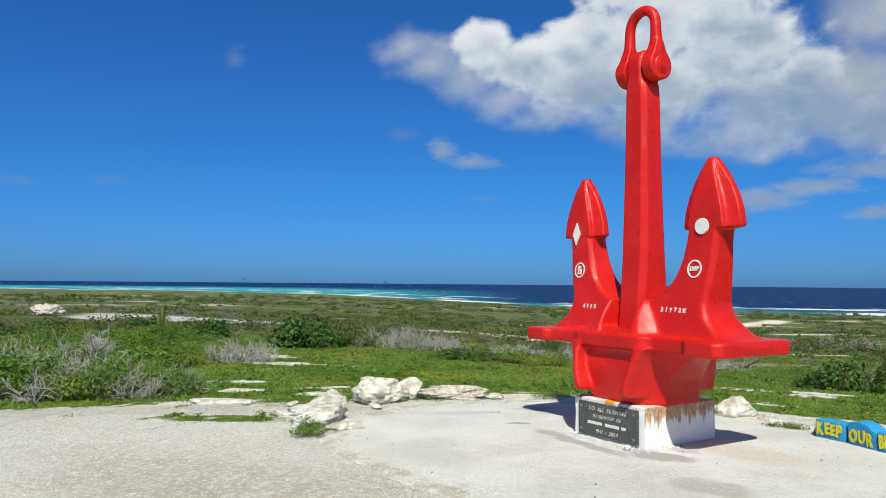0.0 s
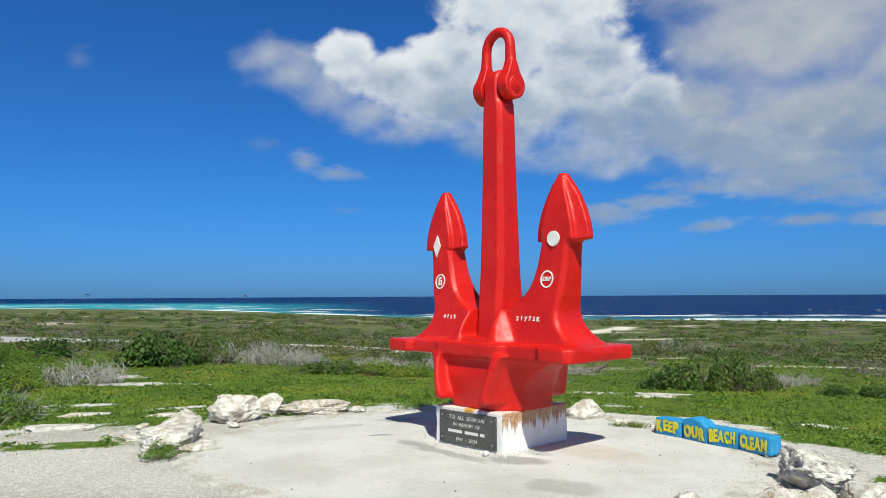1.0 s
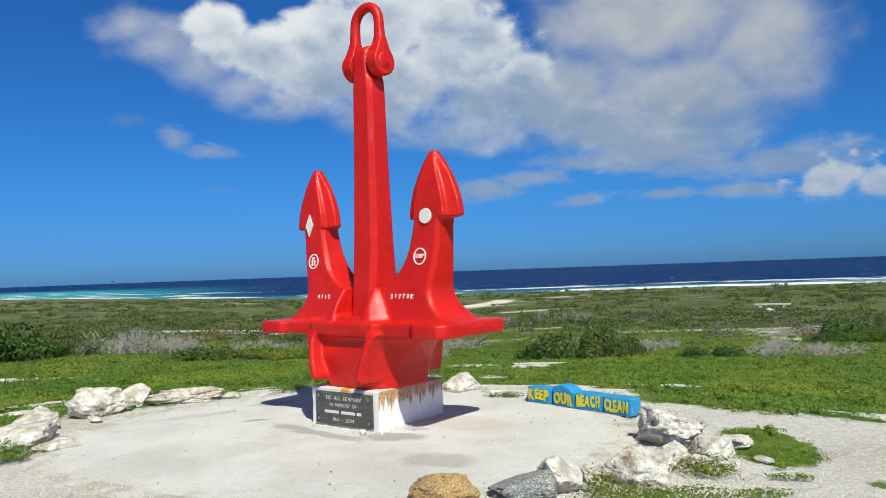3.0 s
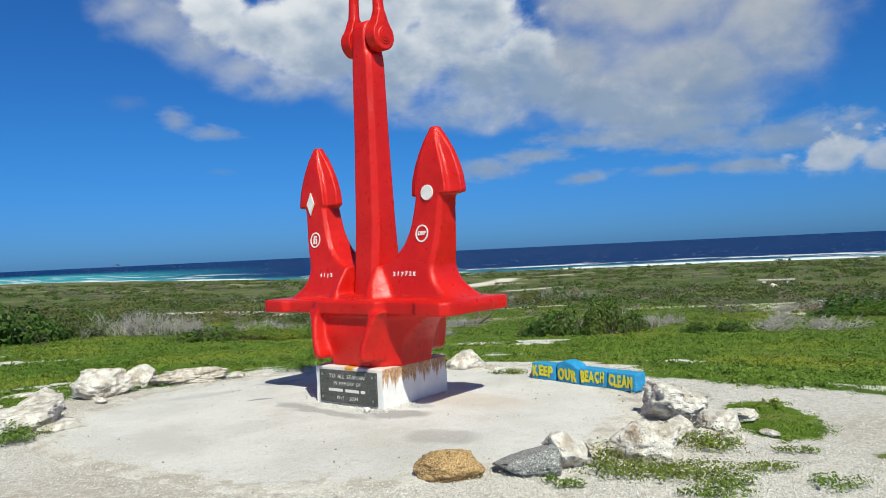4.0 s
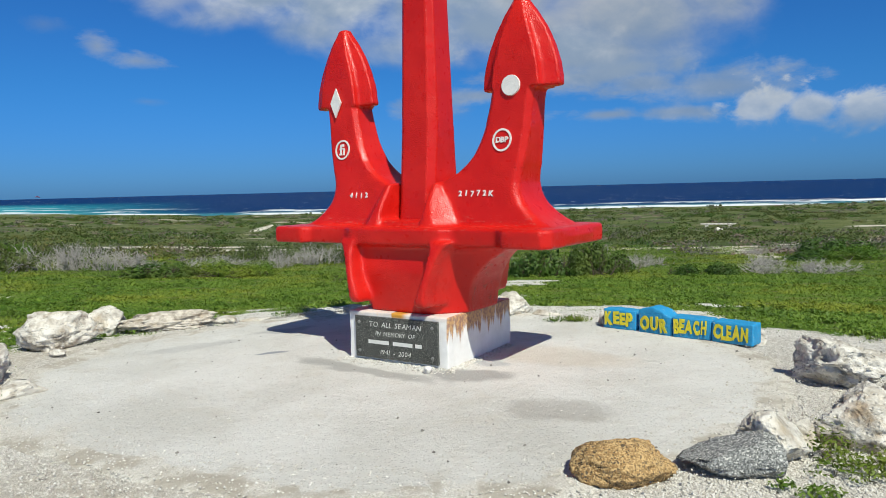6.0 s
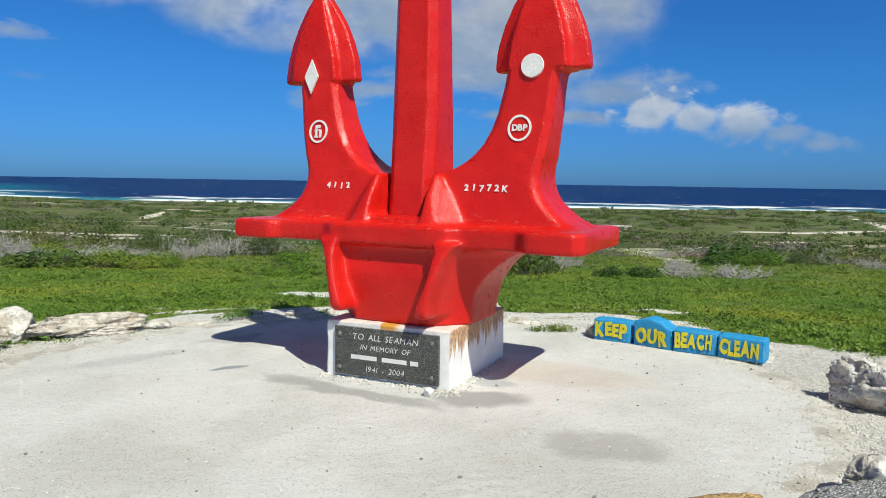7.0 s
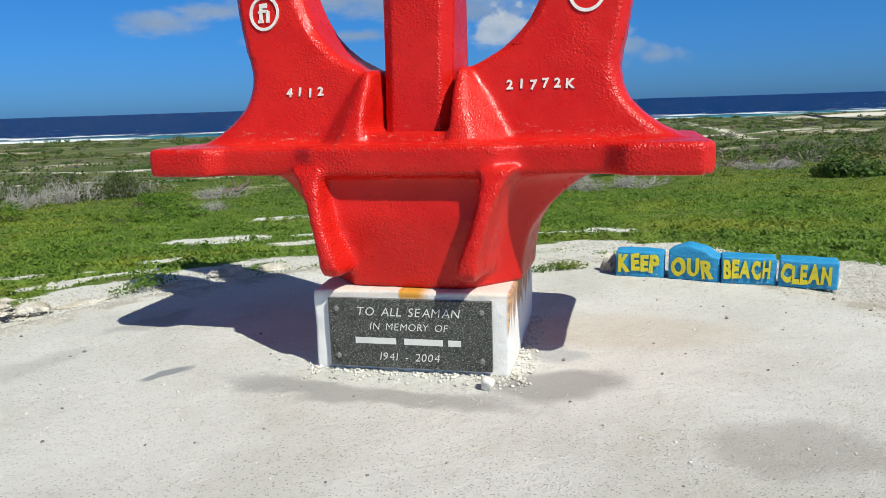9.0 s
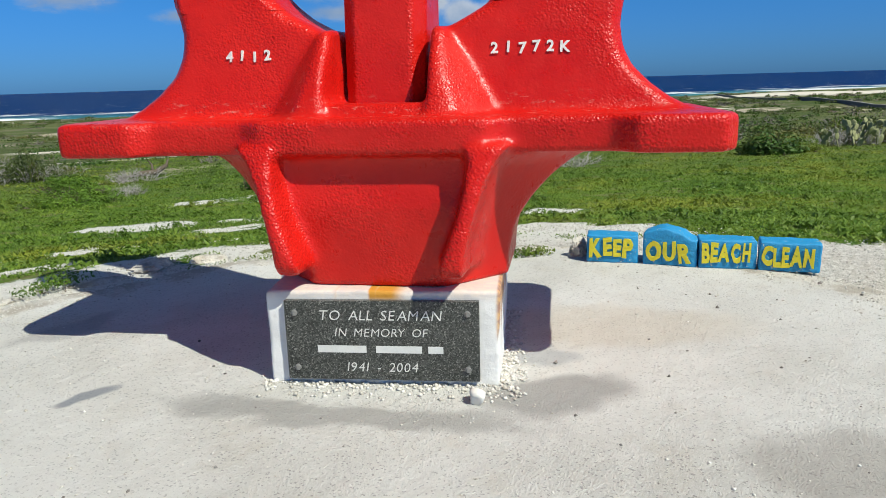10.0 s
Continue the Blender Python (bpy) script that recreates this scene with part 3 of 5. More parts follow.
def lettering(text, size, depth, mat, spacing=1.0, fat=0.0, slant=0.0, name="lettering"):
    """Raised letters as a mesh, centred, in the x-z plane, facing -y."""
    cu = bpy.data.curves.new("text", "FONT")
    cu.body, cu.size, cu.extrude, cu.space_character, cu.offset = text, size, depth / 2, spacing, fat
    cu.shear = slant
    cu.align_x, cu.align_y, cu.resolution_u = "CENTER", "CENTER", 3
    ob = new("text", cu)
    me = bpy.data.meshes.new_from_object(ob.evaluated_get(bpy.context.evaluated_depsgraph_get()))
    bpy.data.objects.remove(ob)
    me.transform(pose(0, 0, 0, 90, 0, 0))
    me.name = name
    me.materials.clear()
    me.materials.append(mat)
    return me


# ---- ground, sea and far land ----
SHORE = [(-180, 9000), (-100, 6000), (-60, 1600), (-45, 1000), (-25, 760), (-15, 600), (-8, 450), (0, 350), (20, 300), (45, 320), (60, 370), (75, 480), (90, 800), (110, 4000), (180, 9000)]
SEA_Z = -9.0


def shore(az):
    return float(np.interp(az, [a for a, r in SHORE], [r for a, r in SHORE]))


def sstep(a, b, x):
    t = min(1.0, max(0.0, (x - a) / (b - a)))
    return t * t * (3 - 2 * t)


def ground_z(x, y):
    dx, dy = x - 1, y - 8
    r, az = math.hypot(dx, dy), math.degrees(math.atan2(dx, dy))
    t = max(0.0, (r - 5) / (shore(az) - 5))
    h = -9 * min(t, 1) ** 0.63 * sstep(4.5, 9, r)
    if t > 1:
        h -= min(5, (t - 1) * 20)
    b = 0.22 * math.sin(x / 6.1 + 1.7 * math.sin(y / 9.3)) * math.sin(y / 5.3 + 0.8 * math.sin(x / 7.7))
    b += 0.5 * math.sin(x / 31 + 1 + 0.9 * math.sin(y / 41)) * math.sin(y / 27 + 0.3)
    return h + b * sstep(14, 60, r) * (1 - sstep(0.9, 1.02, t)) - 0.02


TURF_X = [-40, -12, -6.7, -4, -2.3, -1.5, 0.1, 1.3, 2.0, 3.2, 3.6, 4.2, 5.4, 5.85, 6.7, 9, 12, 16]
TURF_Y = [9, 11.4, 12.1, 12.4, 12.1, 12.7, 13.1, 13.15, 13.2, 12.75, 12.45, 12.0, 10.2, 9.7, 8.6, 5.6, 0.5, -8]


def oval(x, y, cx, cy, a, b, turn=0):
    c, s = math.cos(radians(turn)), math.sin(radians(turn))
    dx, dy = x - cx, y - cy
    return math.hypot((dx * c + dy * s) / a, (dy * c - dx * s) / b)


BARE = [(1.8, 13.5, 0.75, 0.34, 0), (0.4, 13.45, 0.75, 0.30, 4), (1.0, 13.1, 1.4, 0.22, 2), (2.2, 16.9, 0.75, 0.6, -20), (0.5, 17.1, 0.5, 0.4, 0), (4.0, 19.2, 0.9, 0.7, 0), (4.6, 17.4, 0.7, 0.45, -10),
        (7.85, 14.7, 0.9, 0.45, -30), (4.2, 12.15, 0.75, 0.35, -35), (5.0, 11.7, 0.6, 0.22, -45), (7.9, 21.3, 0.9, 0.6, -20), (5.8, 18.1, 0.7, 0.4, -20), (5.2, 11.0, 0.45, 0.25, -45),
        (-3.1, 15.6, 0.7, 0.45, 0), (0.85, 14.4, 0.6, 0.28, 5), (-5.3, 16.6, 0.9, 0.5, 0), (-4.1, 12.6, 1.0, 0.30, 3), (-7.7, 24.6, 1.4, 1.0, 0), (-2.8, 14.7, 0.6, 0.35, 0), (6.5, 22.6, 0.9, 0.6, 0),
        (8.4, 22.2, 0.9, 0.6, 0), (7.4, 8.6, 0.9, 0.25, -50), (-2.4, 13.4, 0.5, 0.2, 8), (3.1, 14.6, 0.5, 0.25, -10), (-6.0, 22.0, 1.6, 0.6, 0), (-0.6, 13.9, 0.45, 0.2, 0), (2.9, 13.3, 0.5, 0.2, -20)]
TUFTS = [(5.15, 7.98, 0.42, 0.80, -20), (-3.1, 10.95, 1.1, 0.28, 5), (-2.2, 11.35, 0.7, 0.25, 10), (5.2, 6.7, 0.3, 0.12, -30)]


def cover(x, y):
    """How far turf covers the ground: 0 bare gravel, 1 closed turf."""
    g = sstep(-0.7, 0.7, y - float(np.interp(x, TURF_X, TURF_Y)))
    x0, y0 = x, y
    x, y = x + 0.75 * noise.noise(Vector((x0 * 1.3, y0 * 1.3, 1.0))) + 0.2 * noise.noise(Vector((x0 * 4, y0 * 4, 6.0))), y + 0.50 * noise.noise(Vector((x0 * 1.3, y0 * 1.3, 7.0))) + 0.2 * noise.noise(Vector((x0 * 4, y0 * 4, 3.0)))
    for cx, cy, a, b, turn in BARE:
        if abs(x - cx) > 2.2 or abs(y - cy) > 2.2:
            continue
        g *= 0.20 + 0.80 * sstep(0.45, 1.5, oval(x, y, cx, cy, a, b, turn))
    g *= 1 - 0.30 * (1 - sstep(0.6, 1.15, oval(x, y, 1.2, 13.7, 2.2, 1.0, 8)))
    x, y = x0, y0
    for cx, cy, a, b, turn in TUFTS:
        g = max(g, (0.95 if a < 0.5 else 0.60) * (1 - sstep(0.55, 1.35, oval(x, y, cx, cy, a, b, turn))))
    return g


TRACKS = [((-9.0, 53.0), (4.0, 51.5), 0.8), ((-1.0, 50.0), (9.0, 46.0), 0.6), ((19.0, 36.0), (28.0, 35.6), 0.6), ((25.6, 34.2), (23.4, 30.6), 1.1), ((23.6, 31.0), (21.6, 27.4), 0.5), ((30.0, 36.0), (46.0, 38.0), 0.5),
          ((14.0, 62.0), (30.0, 70.0), 2.0), ((40.0, 138.0), (56.0, 166.0), 2.6), ((7.0, 45.0), (18.0, 43.0), 0.5), ((8.0, 75.0), (10.0, 62.0), 0.8), ((30.0, 90.0), (42.0, 94.0), 0.9), ((70.0, 66.0), (120.0, 64.0), 1.2), ((42.0, 42.0), (61.0, 48.0), 1.3), ((192.0, 134.0), (95.0, 63.0), 0.8), ((95.0, 63.0), (84.0, 54.0), 0.7), ((8.5, 128.0), (14.5, 158.0), 1.0), ((268.0, 112.0), (288.0, 30.0), 30.0)]


def sandy(x, y, r, az):
    t = 0.0
    for (ax, ay), (bx, by), w in TRACKS:
        dx, dy = bx - ax, by - ay
        k = min(1, max(0, ((x - ax) * dx + (y - ay) * dy) / (dx * dx + dy * dy)))
        t = max(t, 1 - sstep(0.5, 1.4, math.hypot(x - ax - k * dx, y - ay - k * dy) / w))
    return max(t, sstep(0.975, 0.99, r / shore(az)) * sstep(-0.1, 0.3, noise.noise(Vector((x * 0.02, y * 0.02, 1)))))


def ground():
    angles = np.concatenate([np.arange(-62, 92, 0.36), np.arange(92, 298, 4.0)])
    rings = [0.3]
    while rings[-1] < 4700:
        rings.append(rings[-1] + max(0.13, 0.021 * rings[-1]))
    verts, faces, data = [], [], []
    for r in rings:
        for a in angles:
            x, y = 1 + r * math.sin(radians(a)), 8 + r * math.cos(radians(a))
            az = a if a <= 180 else a - 360
            verts.append((x, y, ground_z(x, y)))
            n = noise.noise(Vector((x * 0.8, y * 0.8, 0)))
            data.append((min(1, max(0, cover(x, y) + (0.25 * n if r < 40 else 0))), sstep(13, 34, r), sandy(x, y, r, az),
                         (1 - sstep(0.6, 1.1, oval(x, y, -4.8, 11.7, 4.5, 0.7, 6))) * 0.8 + (1 - sstep(0.4, 1.2, oval(x, y, -1.5, 7.9, 2.7, 1.1, -25))) * 0.85 + (1 - sstep(0.5, 1.1, oval(x, y, 6.6, 6.8, 2.0, 0.8, -35))) * 0.8, 1 - sstep(0.85, 1.1, oval(x, y, -27, 56, 15.5, 5.6, -40)),
                         max([1 - sstep(1.0, 2.2, oval(x, y, *o)) for o in BARE if abs(x - o[0]) < 3 and abs(y - o[1]) < 3] or [0.0]) if r < 22 else 0.0))
    n = len(angles)
    for i in range(len(rings) - 1):
        for j in range(n):
            k = (j + 1) % n
            faces.append((i * n + j, i * n + k, (i + 1) * n + k, (i + 1) * n + j))
    me = tri_mesh("ground", verts, faces, GROUND, True)
    me.flip_normals()
    for i, name in enumerate(("cover", "dry", "sand", "dust", "salt", "chalk")):
        at = me.attributes.new(name, "FLOAT", "POINT")
        at.data.foreach_set("value", np.array([d[i] for d in data], np.float32))
    tagged(new("ground", me), "gravel, green turf and coastal heath sloping to the sea", "ground", kind="structure")


def sea():
    verts, faces, far, lag = [], [], [], []
    angles = np.arange(-75, 111, 0.5)
    steps = [-25, 0, 6, 12, 20, 30, 45, 60, 80, 105, 140, 190, 260, 400, 650, 1000, 1700, 2800, 4880]
    for a in angles:
        for s in steps:
            r = min(4880, shore(a) + s) if s < 4000 else 4880
            verts.append((1 + r * math.sin(radians(a)), 8 + r * math.cos(radians(a)), SEA_Z))
            far.append(r - shore(a))
            lag.append(1 - sstep(-16, 2, a))
    n = len(steps)
    for i in range(len(angles) - 1):
        for j in range(n - 1):
            faces.append((i * n + j, i * n + j + 1, (i + 1) * n + j + 1, (i + 1) * n + j))
    me = tri_mesh("water", verts, faces, SEA, True)
    me.flip_normals()
    for name, v in (("offshore", far), ("lagoon", lag)):
        me.attributes.new(name, "FLOAT", "POINT").data.foreach_set("value", np.array(v, np.float32))
    tagged(new("water", me), "deep blue sea with turquoise shallows and white surf", "sea", kind="structure")


ground()
sea()


def slab_radius(a):
    away = (math.degrees(a) % 360 - 216) / 26
    return 2.93 - 0.42 * math.exp(-away * away) + 0.22 * math.cos(2 * (a - radians(165))) + 0.16 * noise.noise(Vector((math.cos(a) * 2.2, math.sin(a) * 2.2, 3.1))) + 0.09 * noise.noise(Vector((math.cos(a) * 9, math.sin(a) * 9, 0)))


def on_slab(x, y, margin=0.0):
    return math.hypot(x - 1.45, y - 10.15) < slab_radius(math.atan2(y - 10.15, x - 1.45)) + margin


def slab():
    bm = bmesh.new()
    n = 180
    rings = []
    for f, z in ((1.05, -0.12), (1.012, -0.028), (1.0, -0.008), (0.97, 0.0), (0.92, 0.0), (0.87, 0.0), (0.8, 0.0), (0.4, 0.0), (0.02, 0.0)):
        rings.append([(1.45 + f * slab_radius(a) * math.cos(a), 10.15 + f * slab_radius(a) * math.sin(a), z) for a in (2 * math.pi * i / n for i in range(n))])
    loft(bm, rings)
    me = mesh_of(bm, "pavement", CONCRETE)
    rim = [sstep(0.84, 1.0, math.hypot(v.co.x - 1.45, v.co.y - 10.15) / slab_radius(math.atan2(v.co.y - 10.15, v.co.x - 1.45))) for v in me.vertices]
    me.attributes.new("rim", "FLOAT", "POINT").data.foreach_set("value", np.array(rim, np.float32))
    tagged(new("pavement", me), "worn pale concrete slab with grit, stains and cement smears", "pavement", kind="structure")


slab()


# ---- the anchor monument ----
PED = pose(2.033, 10.627, 0, 0, 0, -50.2)
ANCHOR = pose(1.998, 10.587, 0, 0, 0, -53.4)


def pedestal():
    t = thing("pedestal", PED, "white-painted concrete pedestal with rust streaks, standing on the slab", "pedestal")
    bm = box(bmesh.new(), -0.51, 0.51, -0.61, 0.52, -0.01, 0.424, 0.018, 3)
    bmesh.ops.subdivide_edges(bm, edges=[e for e in bm.edges if e.calc_length() > 0.3], cuts=14, use_grid_fill=True)
    for v in bm.verts:
        v.co += 0.006 * noise.noise_vector(v.co * 6) + 0.003 * noise.noise_vector(v.co * 30)
    part("block", bm, PEDESTAL, t)
    q = thing("plaque", PED @ pose(0, -0.614, 0.207), "dark speckled granite memorial plaque fixed to the pedestal", "plaque")
    part("slab", box(bmesh.new(), -0.423, 0.423, -0.024, 0.004, -0.18, 0.18, 0.003, 1), PLAQUE, q, smooth=False)
    for text, size, z, sp in (("TO ALL SEAMAN", 0.064, 0.113, 1.0), ("IN MEMORY OF", 0.053, 0.036, 1.08), ("1941 - 2004", 0.060, -0.122, 1.28)):
        glyphs = [(c, lettering(c, size, 0.003, CREAM, 1.0, -0.0005, 0.16) if c != " " else None) for c in text]
        gap = 0.10 * size * sp
        wide = [max(v.co.x for v in m.vertices) - min(v.co.x for v in m.vertices) if m else 0.36 * size for c, m in glyphs]
        x = -(sum(wide) + gap * (len(text) - 1)) / 2
        for (c, m), w in zip(glyphs, wide):
            if m:
                part("digit" if c.isdigit() else "dash" if c == "-" else "letter", m, CREAM, q, "pale engraved character", at=pose(x - min(v.co.x for v in m.vertices), -0.0245, z))
            x += w + gap
    for x, w in ((-0.175, 0.215), (0.075, 0.20), (0.235, 0.065)):
        bm = bmesh.new()
        box(bm, x - w / 2, x + w / 2, -0.026, -0.0235, -0.054, -0.022)
        part("bar", bm, CREAM, q, "pale engraved bar", smooth=False)
    for x in (-0.375, 0.375):
        for z in (-0.125, 0.125):
            bm = bmesh.new()
            bmesh.ops.create_cone(bm, cap_ends=True, segments=8, radius1=0.016, radius2=0.010, depth=0.012, matrix=pose(x, -0.029, z, 90, 0, 20))
            part("bolt", bm, STEEL, q, "small rosette screw head", smooth=False)


def arm_half(z):
    return float(np.interp(z, [1.1, 1.3, 1.48, 1.6, 1.72, 1.95, 2.29, 2.6], [0.31, 0.265, 0.235, 0.215, 0.195, 0.165, 0.145, 0.13]))


def anchor():
    t = thing("ship_anchor", ANCHOR, "huge red-painted iron stockless ship anchor standing upright on the pedestal", "anchor")
    bm = bmesh.new()
    # palm plate with a stepped front and back edge
    half = [(-1.43, -0.50), (-1.39, -0.585), (-1.06, -0.585), (-0.98, -0.52), (-0.57, -0.515), (-0.47, -0.57), (0.47, -0.57), (0.57, -0.50), (0.98, -0.505), (1.07, -0.585), (1.39, -0.585), (1.45, -0.50)]
    prism(bm, half + [(-u, -v) for u, v in half], 1.0, 1.15)
    # crown body
    loft(bm, [octagon(-u, u, v, c, z) for z, u, v, c in ((0.42, 0.545, 0.49, 0.25), (0.55, 0.555, 0.50, 0.25), (0.68, 0.585, 0.51, 0.25), (0.78, 0.65, 0.515, 0.28),
                                                        (0.87, 0.735, 0.50, 0.31), (0.94, 0.83, 0.50, 0.36), (1.02, 1.00, 0.50, 0.40))])
    for f in (-1, 1):
        for s in (-1, 1):
            # ribs under the plate
            loft(bm, [[(s * u - w - 0.07, f * v0, z), (s * u + w + 0.07, f * v0, z), (s * u + w + 0.015, f * (v0 * 0.45 + v1 * 0.55), z), (s * u + w, f * v1, z), (s * u - w, f * v1, z), (s * u - w - 0.015, f * (v0 * 0.45 + v1 * 0.55), z)]
                      for z, u, w, v0, v1 in ((1.04, 0.49, 0.085, 0.36, 0.59), (0.97, 0.465, 0.052, 0.34, 0.615), (0.88, 0.44, 0.036, 0.32, 0.645), (0.75, 0.405, 0.032, 0.31, 0.675), (0.62, 0.365, 0.040, 0.30, 0.692), (0.55, 0.348, 0.052, 0.30, 0.690), (0.505, 0.348, 0.045, 0.30, 0.655))])
            # cheeks beside the shank
            hull(bm, [(s * 0.225, f * 0.50, 1.13), (s * 0.36, f * 0.49, 1.13), (s * 0.56, f * 0.27, 1.13), (s * 0.225, f * 0.27, 1.53), (s * 0.27, f * 0.27, 1.52), (s * 0.225, f * 0.40, 1.36), (s * 0.29, f * 0.40, 1.34),
                      (s * 0.20, 0, 1.13), (s * 0.56, 0, 1.13), (s * 0.205, 0, 1.53), (s * 0.26, 0, 1.53)])
    box(bm, -0.24, 0.24, -0.44, 0.44, 1.10, 1.205)
    for s in (-1, 1):
        rows = []
        for z, a, b in ((1.08, 0.20, 1.40), (1.15, 0.20, 1.28), (1.20, 0.20, 1.175), (1.26, 0.20, 1.10), (1.34, 0.20, 1.04), (1.42, 0.21, 1.01), (1.50, 0.23, 1.00), (1.54, 0.31, 1.005), (1.60, 0.42, 1.02), (1.66, 0.495, 1.04),
                        (1.74, 0.565, 1.06), (1.85, 0.62, 1.085), (1.95, 0.655, 1.10), (2.12, 0.695, 1.115), (2.29, 0.73, 1.125), (2.45, 0.75, 1.12)):
            b += (0.055 - 0.030 * sstep(1.45, 1.9, z)) * (s > 0)
            thin = sstep(1.42, 1.6, z) * (1 - sstep(2.2, 2.4, z))
            ring = octagon(a + 0.012 * thin, b - 0.035 * sstep(1.2, 1.4, z) * (1 - sstep(2.2, 2.4, z)), arm_half(z), 0.045, z)
            rows.append([(s * u, v, h) for u, v, h in ring])
        loft(bm, rows)
        rows = []
        for z, w, k, vf, ve in ((2.255, 0.345, 0.215, 0.150, 0.040), (2.28, 0.352, 0.212, 0.150, 0.045), (2.43, 0.335, 0.195, 0.148, 0.042), (2.58, 0.290, 0.160, 0.140, 0.040), (2.72, 0.228, 0.115, 0.124, 0.036),
                                (2.85, 0.145, 0.07, 0.097, 0.04), (2.955, 0.066, 0.035, 0.062, 0.035), (2.985, 0.048, 0.025, 0.045, 0.03)):
            rows.append([((0.962 if s > 0 else -0.945) + s * u, v, z) for u, v in ((-w, -ve), (-k - 0.02 * w / 0.37, -0.45 * vf - 0.55 * ve), (-k, -vf), (k, -vf), (k + 0.02 * w / 0.37, -0.45 * vf - 0.55 * ve), (w, -ve), (w, ve), (k + 0.02 * w / 0.37, 0.45 * vf + 0.55 * ve), (k, vf), (-k, vf), (-k - 0.02 * w / 0.37, 0.45 * vf + 0.55 * ve), (-w, ve))])
        loft(bm, rows)
    crisp = cast(bm.copy(), 0.0145, 3)
    soft = cast(bm, 0.017, 11)
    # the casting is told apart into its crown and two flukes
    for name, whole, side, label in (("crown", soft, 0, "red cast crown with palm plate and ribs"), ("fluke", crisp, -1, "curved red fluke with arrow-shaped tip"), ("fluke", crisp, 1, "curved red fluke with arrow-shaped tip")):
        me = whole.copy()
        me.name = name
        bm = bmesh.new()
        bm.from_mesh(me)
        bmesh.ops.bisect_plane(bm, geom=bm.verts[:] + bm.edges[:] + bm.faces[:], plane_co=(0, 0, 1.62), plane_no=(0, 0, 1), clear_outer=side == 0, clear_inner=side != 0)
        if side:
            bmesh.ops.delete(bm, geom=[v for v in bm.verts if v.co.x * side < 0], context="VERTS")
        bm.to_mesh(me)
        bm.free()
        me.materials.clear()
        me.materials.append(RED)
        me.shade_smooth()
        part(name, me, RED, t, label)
    # shank: tapered, with broad chamfers and a narrow rounded head
    bm = bmesh.new()
    loft(bm, [octagon(-a, a, b, c, z) for z, a, b, c in ((1.12, 0.178, 0.27, 0.05), (1.5, 0.188, 0.23, 0.06), (2.0, 0.197, 0.190, 0.065), (3.0, 0.172, 0.162, 0.055), (3.80, 0.158, 0.150, 0.05), (3.92, 0.150, 0.150, 0.05), (3.97, 0.115, 0.15, 0.03),
                                                        (4.15, 0.105, 0.15, 0.03), (4.25, 0.105, 0.135, 0.03), (4.31, 0.10, 0.09, 0.03), (4.335, 0.095, 0.04, 0.02))])
    me = cast(bm, 0.014, 3)
    me.materials.append(RED)
    me.shade_smooth()
    part("shank", me, RED, t, "tapering red shank", at=pose(-0.002, 0, 0))
    bm = bmesh.new()
    line = [(-0.20, 0, 4.12), (-0.205, 0, 4.30), (-0.20, 0, 4.45)] + [(-0.195 * math.cos(k * math.pi / 10), 0, 4.605 + 0.20 * math.sin(k * math.pi / 10)) for k in range(11)] + [(0.20, 0, 4.45), (0.205, 0, 4.30), (0.20, 0, 4.12)]
    n = len(line)
    tube(bm, line, [0.088, 0.080, 0.066] + [0.060] * (n - 6) + [0.066, 0.080, 0.088], 14)
    for s in (-1, 1):
        bmesh.ops.create_cone(bm, cap_ends=True, segments=28, radius1=0.165, radius2=0.165, depth=0.15, matrix=pose(s * 0.205, 0, 4.12, 0, 90, 0))
        hull(bm, [(s * (0.205 + q), w, z) for q in (-0.065, 0.065) for w, z in ((-0.15, 4.16), (0.15, 4.16), (-0.05, 4.40), (0.05, 4.40))])
    me = cast(bm, 0.013, 4)
    me.materials.append(RED)
    me.shade_smooth()
    bow = part("shackle", me, RED, t, "red bow shackle")
    for s in (-1, 1):
        bm = bmesh.new()
        for r, d in ((0.105, 0.012), (0.075, 0.022), (0.042, 0.03)):
            bmesh.ops.create_cone(bm, cap_ends=True, segments=24, radius1=r, radius2=r * 0.86, depth=d, matrix=pose(s * (0.278 + d / 2), 0, 4.12, 0, s * 90, 0))
        part("pin_end", bm, RED, bow, "ringed pin end", smooth=False)

    def face(u, z, proud=0.0):
        tilt = math.degrees(math.atan2(arm_half(z - 0.1) - arm_half(z + 0.1), 0.2))
        return pose(u, -arm_half(z) - proud, z, -tilt, 0, 0)
    bm = bmesh.new()
    bmesh.ops.create_cone(bm, cap_ends=True, segments=36, radius1=0.084, radius2=0.080, depth=0.016, matrix=pose(0, 0, 0, 90, 0, 0))
    part("disc", bm, WHITE, t, "round white painted disc", False, face(0.935, 2.275, 0.010))
    bm = bmesh.new()
    loft(bm, [[(-0.066, y, 0), (0, y, -0.138), (0.066, y, 0), (0, y, 0.138)] for y in (0.006, -0.008)])
    bmesh.ops.recalc_face_normals(bm, faces=bm.faces[:])
    part("diamond", bm, WHITE, t, "white painted diamond", False, face(-0.945, 2.29, 0.016))

    def ring():
        bm = bmesh.new()
        loops = [[(r * math.cos(a), y, r * math.sin(a) * 1.06) for a in (2 * math.pi * k / 40 for k in range(40))] for r, y in ((0.088, 0.006), (0.088, -0.008), (0.073, -0.008), (0.073, 0.006))]
        rows = [[bm.verts.new(p) for p in lp] for lp in loops]
        for a, b in zip(rows, rows[1:] + rows[:1]):
            for i in range(40):
                bm.faces.new((a[i], a[(i + 1) % 40], b[(i + 1) % 40], b[i]))
